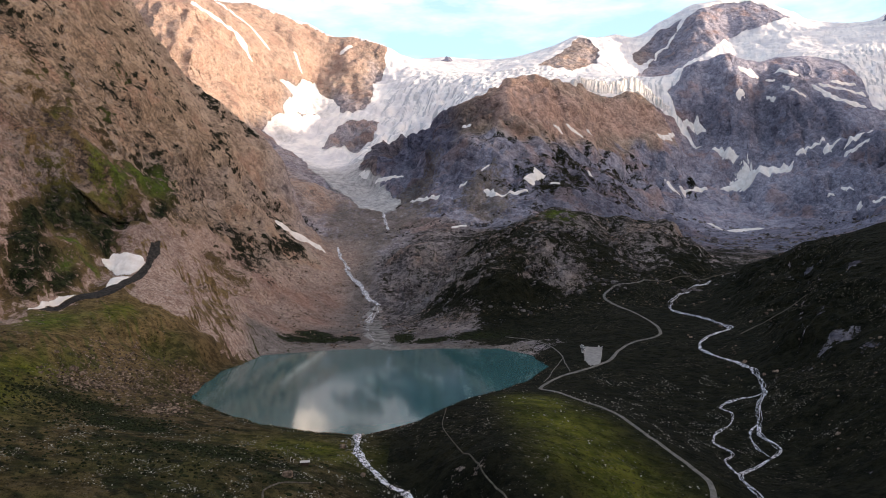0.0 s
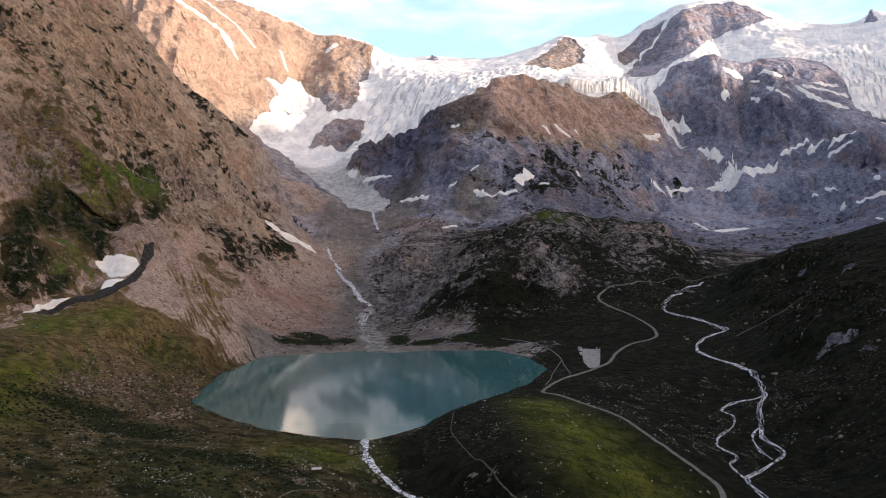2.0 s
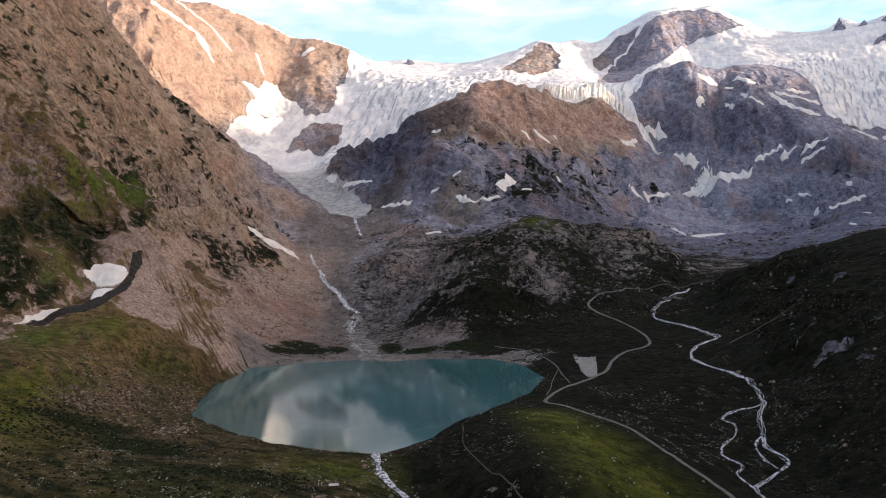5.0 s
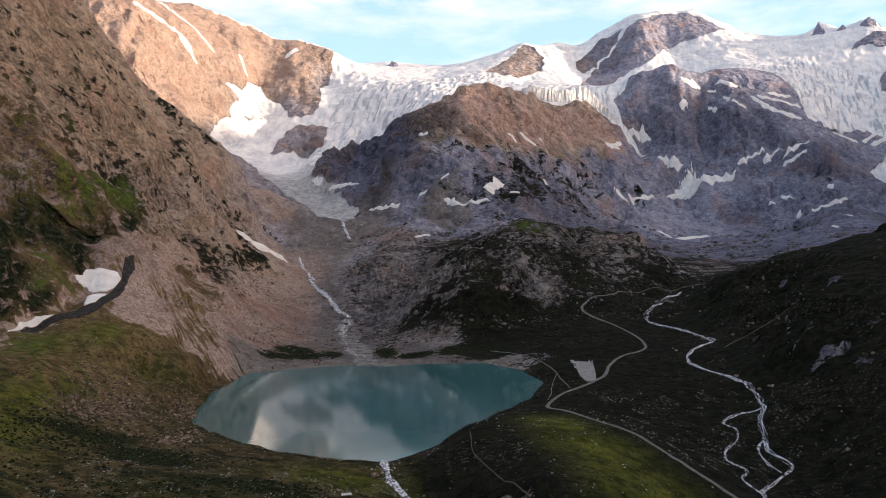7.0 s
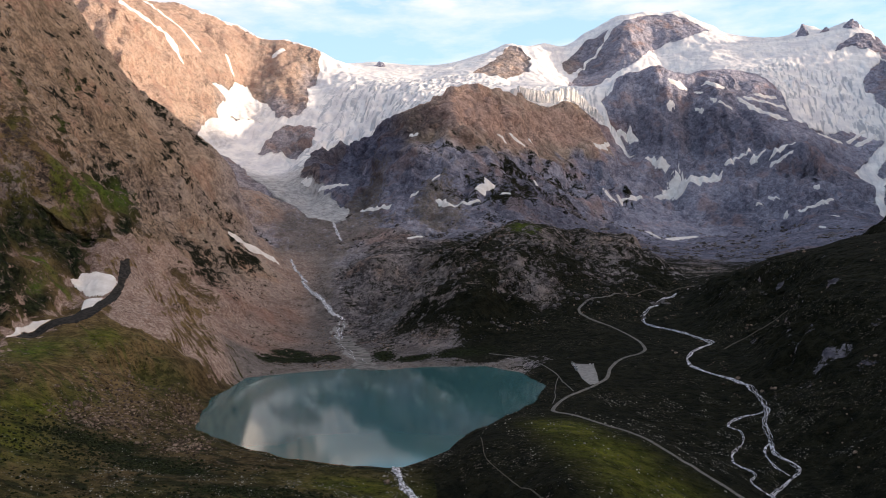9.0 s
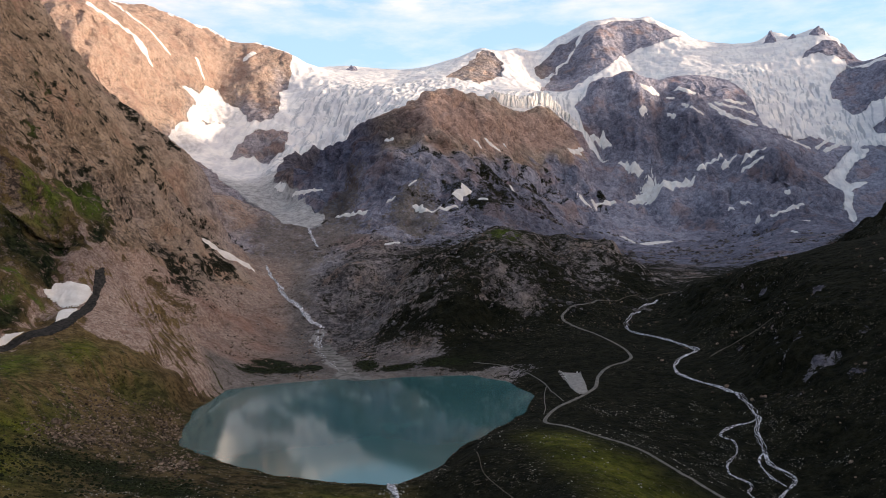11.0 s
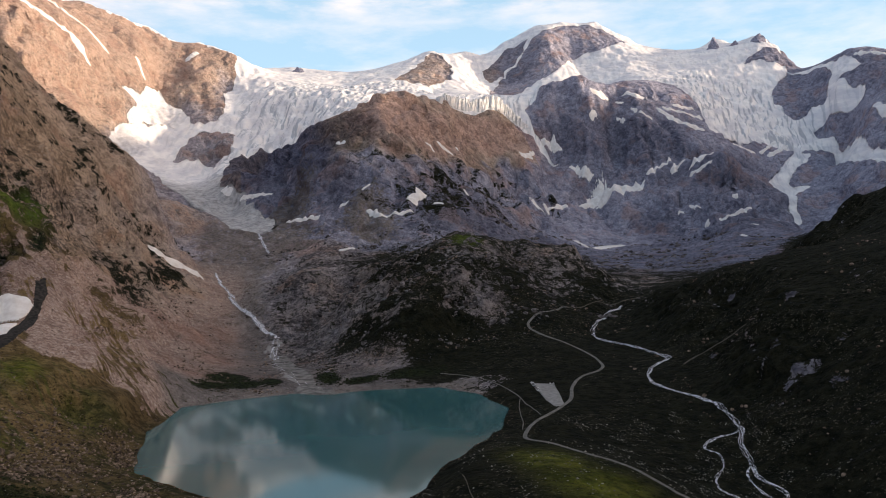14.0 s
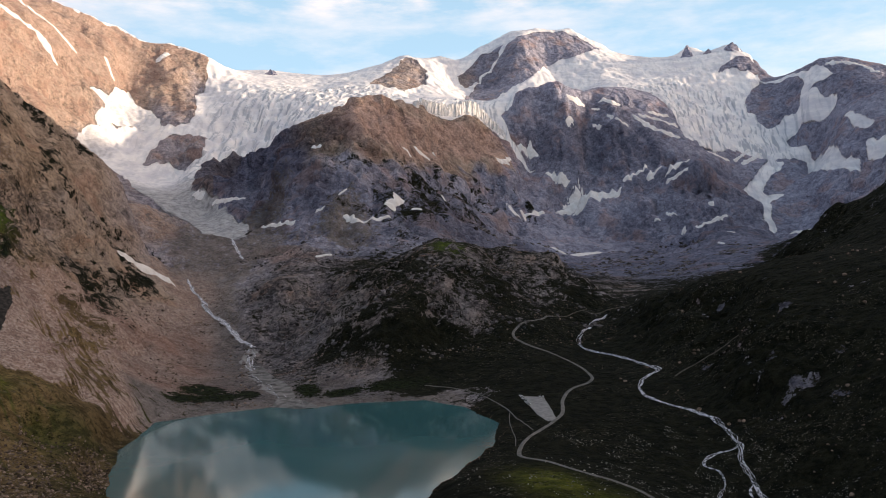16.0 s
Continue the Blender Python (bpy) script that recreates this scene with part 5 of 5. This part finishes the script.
def snow_patch(width, pts, seed):
    """Old snow with a ragged rim, thickest along its middle."""
    p = pts
    pad = width * 0.9 + 4
    far = np.hypot(*p.mean(0)) > 1500
    gap = max(width / 9, 2.2 if far else 1.2)
    xs, ys = np.arange(p[:, 0].min() - pad, p[:, 0].max() + pad, gap), np.arange(p[:, 1].min() - pad, p[:, 1].max() + pad, gap)
    X, Y = np.meshgrid(xs, ys, indexing="ij")
    w = width
    wx, wy = X + w * 0.5 * perlin(X / w / 1.1 + seed, Y / w / 1.1), Y + w * 0.3 * perlin(X / w / 1.1, Y / w / 1.1 + seed)
    lean = 1.6 if far else 1.0
    way = (p.mean(0) - np.array(PIVOT)) / np.hypot(*(p.mean(0) - np.array(PIVOT)))

    def flat(x, y):
        """Steep ground: a patch is shorter up the slope than along it."""
        k = (lean - 1) * (x * way[0] + y * way[1])
        return x + k * way[0], y + k * way[1]
    fx, fy = flat(wx, wy)
    d = 1 - line_distance(fx, fy, [flat(*q) for q in p]) / (w * 0.62) + 0.35 * perlin(X / w * 2.5, Y / w * 2.5 + seed)
    Z = height(X, Y) + np.clip(d, -0.6, 0.7) * (5.0 if far else 2.4)
    keep = (d[:-1, :-1] > -0.25) | (d[1:, 1:] > -0.25)
    ids = np.arange(X.size).reshape(X.shape)
    faces = np.stack([ids[:-1, :-1], ids[1:, :-1], ids[1:, 1:], ids[:-1, 1:]], -1)[keep]
    used, inv = np.unique(faces, return_inverse=True)
    me = bpy.data.meshes.new("snow_patch")
    me.from_pydata(np.stack([X, Y, Z], -1).reshape(-1, 3)[used].tolist(), [], inv.reshape(-1, 4).tolist())
    me.polygons.foreach_set("use_smooth", np.ones(len(me.polygons), bool))
    me.materials.append(SNOW)
    return tagged(new("snow_patch", me), "%s patch of old white snow lying on rock" % ("broad" if width > 22 else "long narrow" if len(pts) > 2 else "small"), "snow patch", "snow patches")


for _i, (_w, _pts) in enumerate(SNOW_LAID):
    snow_patch(_w, _pts, _i * 3.7)

# ---- rocks ----
def rock_verts(rng, size):
    """A broken block: a cube pushed out of shape, with its corners cut."""
    bm = bmesh.new()
    bmesh.ops.create_icosphere(bm, subdivisions=1, radius=1.0)
    for v in bm.verts:
        v.co *= rng.uniform(0.72, 1.18)
    s = (size * rng.uniform(0.8, 1.4), size * rng.uniform(0.7, 1.1), size * rng.uniform(0.5, 0.9))
    m = Euler((rng.uniform(-0.4, 0.4), rng.uniform(-0.4, 0.4), rng.uniform(0, 6.3))).to_matrix()
    co = np.array([m @ Vector((v.co.x * s[0], v.co.y * s[1], v.co.z * s[2])) for v in bm.verts])
    fs = [[v.index for v in f.verts] for f in bm.faces]
    bm.free()
    return co, fs


def rock_field(name, label, n, place, sizes, seed, material=STONE, sink=0.15, category="stones"):
    """Many loose stones in one mesh."""
    rng = random.Random(seed)
    shapes = [rock_verts(rng, 1.0) for _ in range(14)]
    xy, size = [], []
    while len(xy) < n:
        p = place(rng)
        if p is not None:
            xy.append(p)
            size.append(sizes[0] + (sizes[1] - sizes[0]) * rng.random() ** 3.2)
    xy = np.array(xy)
    keep = shore_distance(xy[:, 0], xy[:, 1]) > 0.5
    z = height(xy[:, 0], xy[:, 1])
    vs, fs, at = [], [], 0
    for (x, y), h, s, k in zip(xy, z, size, keep):
        if k:
            co, f = rng.choice(shapes)
            a = rng.uniform(0, 6.3)
            c, d = math.cos(a) * s, math.sin(a) * s
            vs.append(np.stack([co[:, 0] * c - co[:, 1] * d + x, co[:, 0] * d + co[:, 1] * c + y, co[:, 2] * s + h + sink * s], 1))
            fs += [[i + at for i in q] for q in f]
            at += len(co)
    me = bpy.data.meshes.new(name)
    me.from_pydata(np.vstack(vs).tolist(), [], fs)
    me.materials.append(material)
    return tagged(new(name, me), label, category, kind="stuff")


def blob(cx, cy, sx, sy):
    return lambda rng: (rng.gauss(cx, sx), rng.gauss(cy, sy))


def box(x0, x1, y0, y1, wave=40, cut=0.0):
    def pick(rng):
        x, y = rng.uniform(x0, x1), rng.uniform(y0, y1)
        return (x, y) if float(perlin(np.array(x / wave), np.array(y / wave))) > cut else None
    return pick


def some(*spots):
    return lambda rng: (lambda q: (rng.gauss(q[0], q[2]), rng.gauss(q[1], q[3])))(rng.choice(spots))


rock_field("boulder_field", "grey and brown boulders strewn below the moraine", 3400,
           some((-300, 735, 14, 30), (-256, 805, 9, 22), (-245, 765, 10, 22), (-270, 670, 15, 22), (-295, 655, 14, 18), (-218, 625, 12, 16), (-270, 715, 18, 30)), (0.3, 1.8), 1)
rock_field("meadow_stones", "small pale stones strewn over the dry meadow", 4600, box(-360, -20, 420, 700, 22, 0.03), (0.14, 0.62), 2, PALE_STONE)
rock_field("near_stones", "pale stones in gravelly strips of the meadow", 2200, box(-260, -50, 425, 545, 14, 0.14), (0.16, 0.75), 12, PALE_STONE)
rock_field("dwarf_shrubs", "low dark green dwarf shrubs over the meadow", 4200, some((-280, 600, 22, 13), (-220, 560, 22, 11), (-150, 508, 26, 7), (-180, 470, 60, 22), (-300, 560, 40, 30)), (0.5, 2.0), 13, BUSH, -0.1, "shrubs")
rock_field("shore_shrubs", "low dark shrubs on the flats behind the lake", 1100, some((-180, 1085, 22, 22), (-55, 1100, 8, 22), (-10, 1068, 26, 9), (50, 1062, 26, 8)), (0.6, 2.2), 14, BUSH, -0.1, "shrubs")
rock_field("slope_stones", "pale stones on the moraine's turf slope", 500, box(-400, -280, 640, 1000, 40, 0.0), (0.3, 1.2), 3)
rock_field("hill_stones", "pale stones in the grass of the hill by the road", 900, box(0, 170, 430, 720, 30, -0.05), (0.18, 1.0), 4, PALE_STONE)
rock_field("valley_stones", "grey rubble strips along the stream flats", 2200, box(140, 300, 590, 800, 20, 0.12), (0.15, 0.75), 5, PALE_STONE)
rock_field("bank_stones", "wet grey stones along the lake's outflow", 420, lambda rng: (lambda a: (a[0] + rng.gauss(0, 4.5), a[1] + rng.gauss(0, 3)))(along(OUTLET, 3)[rng.randrange(50)]), (0.25, 1.3), 18, PALE_STONE)
rock_field("scree_blocks", "fallen blocks on the scree above the lake", 1200, box(-330, -120, 1020, 1700, 50, 0.05), (0.6, 2.2), 6)
rock_field("valley_blocks", "grey blocks strewn over the valley floor below the glacier", 2400, box(-140, 220, 1120, 1850, 45, 0.0), (1.0, 5.0), 16, OUTCROP, -0.15)
rock_field("knoll_blocks", "worn grey outcrops and blocks over the knoll", 1500, box(-70, 440, 1170, 1480, 45, 0.05), (1.2, 6.5), 7, OUTCROP, -0.2, "outcrops")
rock_field("foot_blocks", "grey blocks and outcrops at the foot of the far mountains", 2200, box(430, 1200, 1720, 2350, 60, -0.05), (1.5, 9.0), 21, OUTCROP, -0.2)
rock_field("knoll_rubble", "small pale blocks over the knoll", 1500, box(-70, 440, 1120, 1480, 30, 0.08), (0.5, 2.0), 15)
rock_field("hillside_blocks", "scattered pale blocks on the dark hillside", 700, box(280, 640, 560, 1150, 40, 0.12), (0.4, 2.6), 8)
rock_field("shore_stones", "stones along the lake's shore", 700, lambda rng: (lambda t, a: (a[0] + rng.gauss(0, 4), a[1] + rng.gauss(0, 4)))(0, along(LAKE_SHORE + LAKE_SHORE[:1], 6)[rng.randrange(190)]), (0.3, 1.1), 9)


def boulder(x, y, size, label, seed):
    rng = random.Random(seed)
    bm = bmesh.new()
    bmesh.ops.create_icosphere(bm, subdivisions=3, radius=1.0)
    cuts = [(Vector((rng.gauss(0, 1), rng.gauss(0, 1), rng.gauss(0, 0.7))).normalized(), rng.uniform(0.62, 0.9)) for _ in range(9)]
    for v in bm.verts:
        for n, d in cuts:
            over = v.co.dot(n) - d
            if over > 0:
                v.co -= n * over
        v.co *= 1 + 0.12 * noise.noise(v.co * 2.3 + Vector((seed, 0, 0)))
        v.co = Vector((v.co.x * size, v.co.y * size * 0.85, v.co.z * size * 0.75))
    me = bpy.data.meshes.new("boulder")
    bm.to_mesh(me)
    bm.free()
    me.materials.append(STONE)
    ob = new("boulder", me)
    ob.location = (x, y, float(height(x, y)) + size * 0.3)
    return tagged(ob, label, "boulder", "large boulders")


boulder(-312, 682, 4.2, "large pale boulder at the foot of the moraine", 1)
boulder(-304, 679, 2.8, "pale boulder beside a larger one", 2)
boulder(-95, 480, 3.6, "reddish boulder beside the footpath", 3)
boulder(-330, 690, 2.2, "pale boulder on the turf slope", 4)
boulder(-300, 640, 1.8, "small pale boulder by dark shrubs", 5)
boulder(300, 815, 3.0, "grey boulder at the stream's edge", 9)
boulder(-72, 560, 2.6, "grey boulder beside the lake's outflow", 10)
boulder(-54, 515, 2.2, "grey boulder beside the lake's outflow", 11)


# ---- helper for parts ----
def part(name, bm, material, parent, label=""):
    me = bpy.data.meshes.new(name)
    bm.to_mesh(me)
    bm.free()
    me.materials.append(material)
    ob = new(name, me)
    ob.parent = parent
    return tagged(ob, label) if label else ob


def block(x0, x1, y0, y1, z0, z1, bevel=0.0):
    bm = bmesh.new()
    bmesh.ops.create_cube(bm, size=1.0)
    for v in bm.verts:
        v.co = Vector(((x0 + x1) / 2 + v.co.x * (x1 - x0), (y0 + y1) / 2 + v.co.y * (y1 - y0), (z0 + z1) / 2 + v.co.z * (z1 - z0)))
    if bevel:
        bmesh.ops.bevel(bm, geom=bm.edges[:], offset=bevel, segments=2, affect="EDGES", profile=0.5)
    return bm


# ---- small hut by the path ----
ROOF = plain_material("pale_metal_roof", (0.48, 0.48, 0.48), (0.60, 0.60, 0.59), 1.5, 0.5, 0.1, 0.02)
WOOD = plain_material("dark_wood", (0.035, 0.026, 0.02), (0.07, 0.052, 0.04), 2.0, 0.8, 0.3, 0.02)
POST = plain_material("weathered_post", (0.35, 0.33, 0.30), (0.5, 0.48, 0.44), 3.0, 0.8, 0.2, 0.02)


def hut(x, y, turn):
    top = new("hut")
    part("wall", block(-2.6, 2.6, -1.5, 1.5, -0.8, 1.95, 0.04), WOOD, top, "dark plank walls")
    bm = block(-3.1, 3.1, -1.7, 1.7, 2.0, 2.2, 0.05)
    for v in bm.verts:
        v.co.z += 0.10 * (2.4 + v.co.y) - 0.2
    part("roof", bm, ROOF, top, "pale sloping metal roof")
    part("door", block(-0.5, 0.5, -1.56, -1.503, -0.4, 1.5, 0.01), WOOD, top, "plank door")
    for x0 in (-2.1, 1.2):
        part("window", block(x0, x0 + 0.8, -1.56, -1.503, 0.5, 1.3, 0.01), WOOD, top)
    top.matrix_world = pose(x, y, float(height(x, y)) + 0.4, 0, 0, turn)
    return tagged(top, "small low hut with a pale roof on the meadow", "hut")


hut(-89, 505, 6)
for _x, _y, _h in ((-98.5, 508, 3.4), (-96.6, 507, 2.6)):
    _p = new("signpost")
    part("pole", block(-0.13, 0.13, -0.13, 0.13, -0.4, _h, 0.03), POST, _p)
    part("board", block(-0.1, 1.1, -0.06, 0.06, _h - 0.55, _h - 0.1, 0.02), POST, _p)
    _p.matrix_world = pose(_x, _y, float(height(_x, _y)))
    tagged(_p, "pale wooden signpost beside the hut", "signpost", "signposts")


# ---- cars on the car park ----
GLASS = plain_material("car_glass", (0.02, 0.022, 0.025), (0.03, 0.033, 0.036), 1.0, 0.1, 0.0, 0.01)
TYRE = plain_material("tyre_rubber", (0.02, 0.02, 0.02), (0.03, 0.03, 0.03), 5.0, 0.9, 0.1, 0.01)
RIM = plain_material("wheel_rim", (0.35, 0.35, 0.36), (0.45, 0.45, 0.46), 5.0, 0.35, 0.0, 0.01)


def tube(r, w):
    bm = bmesh.new()
    bmesh.ops.create_cone(bm, cap_ends=True, segments=16, radius1=r, radius2=r, depth=w)
    bmesh.ops.rotate(bm, verts=bm.verts, cent=(0, 0, 0), matrix=Matrix.Rotation(radians(90), 3, "X"))
    return bm


def car(x, y, turn, paint, label, high=0.0):
    top = new("parked_car")
    bm = block(-2.15, 2.15, -0.88, 0.88, 0.32, 0.92, 0.12)
    for v in bm.verts:
        if v.co.z > 0.8:
            v.co.x *= 0.96
    part("body", bm, paint, top)
    bm = block(-1.7, 1.0, -0.78, 0.78, 0.92, 1.45 + high, 0.08)
    for v in bm.verts:
        if v.co.z > 1.2:
            v.co.x = -0.3 + (v.co.x + 0.3) * (0.74 + 0.15 * (high > 0))
            v.co.y *= 0.86
    part("cabin", bm, GLASS, top, "dark glazed cabin")
    part("roof", block(-1.25, 0.55, -0.64, 0.64, 1.44 + high, 1.50 + high, 0.03), paint, top)
    for wx in (-1.35, 1.35):
        for wy in (-0.82, 0.82):
            w = part("wheel", tube(0.33, 0.22), TYRE, top)
            w.location = (wx, wy, 0.33)
            r = part("rim", tube(0.2, 0.235), RIM, w)
    for s in (-0.6, 0.6):
        part("headlight", block(2.06, 2.17, s - 0.16, s + 0.16, 0.6, 0.74, 0.02), RIM, top)
    top.matrix_world = pose(x, y, float(height(x, y)) + 0.75, 0, 0, turn)
    return tagged(top, label, "car", "cars on the car park")


PAINTS = [plain_material("white_paint", (0.75, 0.75, 0.75), (0.8, 0.8, 0.8), 1.0, 0.3, 0.0, 0.01), plain_material("silver_paint", (0.45, 0.46, 0.47), (0.52, 0.53, 0.54), 1.0, 0.3, 0.0, 0.01),
          plain_material("dark_paint", (0.03, 0.035, 0.05), (0.04, 0.045, 0.06), 1.0, 0.3, 0.0, 0.01)]
for _i, (_x, _y, _k) in enumerate(((157, 932, 0), (156.4, 926, 1), (155.6, 920, 0), (154.8, 914, 2), (154.2, 908, 0), (153.4, 902, 1), (152.6, 896, 0), (174, 920, 0), (176.8, 917, 1))):
    car(_x, _y, (4 if _i < 7 else 70) + 3 * (_i % 3), PAINTS[_k], ("white", "silver", "dark blue")[_k] + " car parked on the gravel car park", 0.5 if _i in (0, 4) else 0.0)


# ---- ice cliff: seracs along the hanging glacier's front ----
def ice_cliff():
    rng = random.Random(5)
    top = new("ice_cliff")
    line = along([(432, 2655), (500, 2738), (578, 2775), (660, 2815), (746, 2855), (800, 2870)], 7.0)
    for i, (x, y) in enumerate(line):
        h = rng.uniform(26, 52) * (0.6 + 0.4 * math.sin(math.pi * i / len(line)))
        bm = bmesh.new()
        bmesh.ops.create_cube(bm, size=1.0)
        bmesh.ops.subdivide_edges(bm, edges=bm.edges[:], cuts=2, use_grid_fill=True)
        w, d = rng.uniform(6, 13), rng.uniform(10, 22)
        for v in bm.verts:
            k = v.co.z + 0.5
            v.co = Vector((v.co.x * w * (1.15 - 0.45 * k * rng.uniform(0.6, 1.3)) + k * rng.uniform(-3.0, 3.0), v.co.y * d * rng.uniform(0.8, 1.1) - 4 * k, v.co.z * h * rng.uniform(0.8, 1.15)))
        s = part("serac", bm, ICE, top)
        s.location = (x, y + rng.uniform(-4, 6), float(height(x, y + 8)) + h * 0.18)
        s.rotation_euler = (0, 0, rng.uniform(-0.4, 0.4) + 0.5)
    return tagged(top, "broken white ice cliff of upright seracs above brown rock", "ice cliff")


ice_cliff()


def rock_tower(x, y, width, tall, label, seed):
    """A dark rock tooth on the skyline ridge."""
    rng = random.Random(seed)
    bm = bmesh.new()
    bmesh.ops.create_icosphere(bm, subdivisions=4, radius=1.0)
    cuts = [(Vector((rng.gauss(0, 1), rng.gauss(0, 1), rng.gauss(0, 0.5))).normalized(), rng.uniform(0.55, 0.85)) for _ in range(14)]
    for v in bm.verts:
        for n, d in cuts:
            over = v.co.dot(n) - d
            if over > 0:
                v.co -= n * over
        up = max(v.co.z, 0.0)
        v.co.x, v.co.y = v.co.x * (1 - 0.75 * up), v.co.y * (1 - 0.6 * up)
        v.co *= 1 + 0.22 * noise.noise(v.co * 3.1 + Vector((seed, 0, 0))) + 0.08 * noise.noise(v.co * 9.0)
        v.co = Vector((v.co.x * width / 2, v.co.y * width / 2, v.co.z * tall))
    me = bpy.data.meshes.new("rock_tower")
    bm.to_mesh(me)
    bm.free()
    me.materials.append(ALPINE)
    ob = new("rock_tower", me)
    ob.matrix_world = pose(x, y, float(height(x, y)) - 0.1 * tall, 0, 0, rng.uniform(0, 360))
    return tagged(ob, label, "rock tower")


rock_tower(2010, 3650, 78, 58, "pointed dark rock tooth on the snowy skyline ridge", 3)
rock_tower(2180, 3545, 84, 40, "broad dark rock tooth on the snowy skyline ridge", 8)
rock_tower(2095, 3600, 46, 22, "low dark rock step in the snowy ridge", 5)
rock_tower(38, 3790, 74, 22, "low dark rock showing through the upper snowfield", 11)
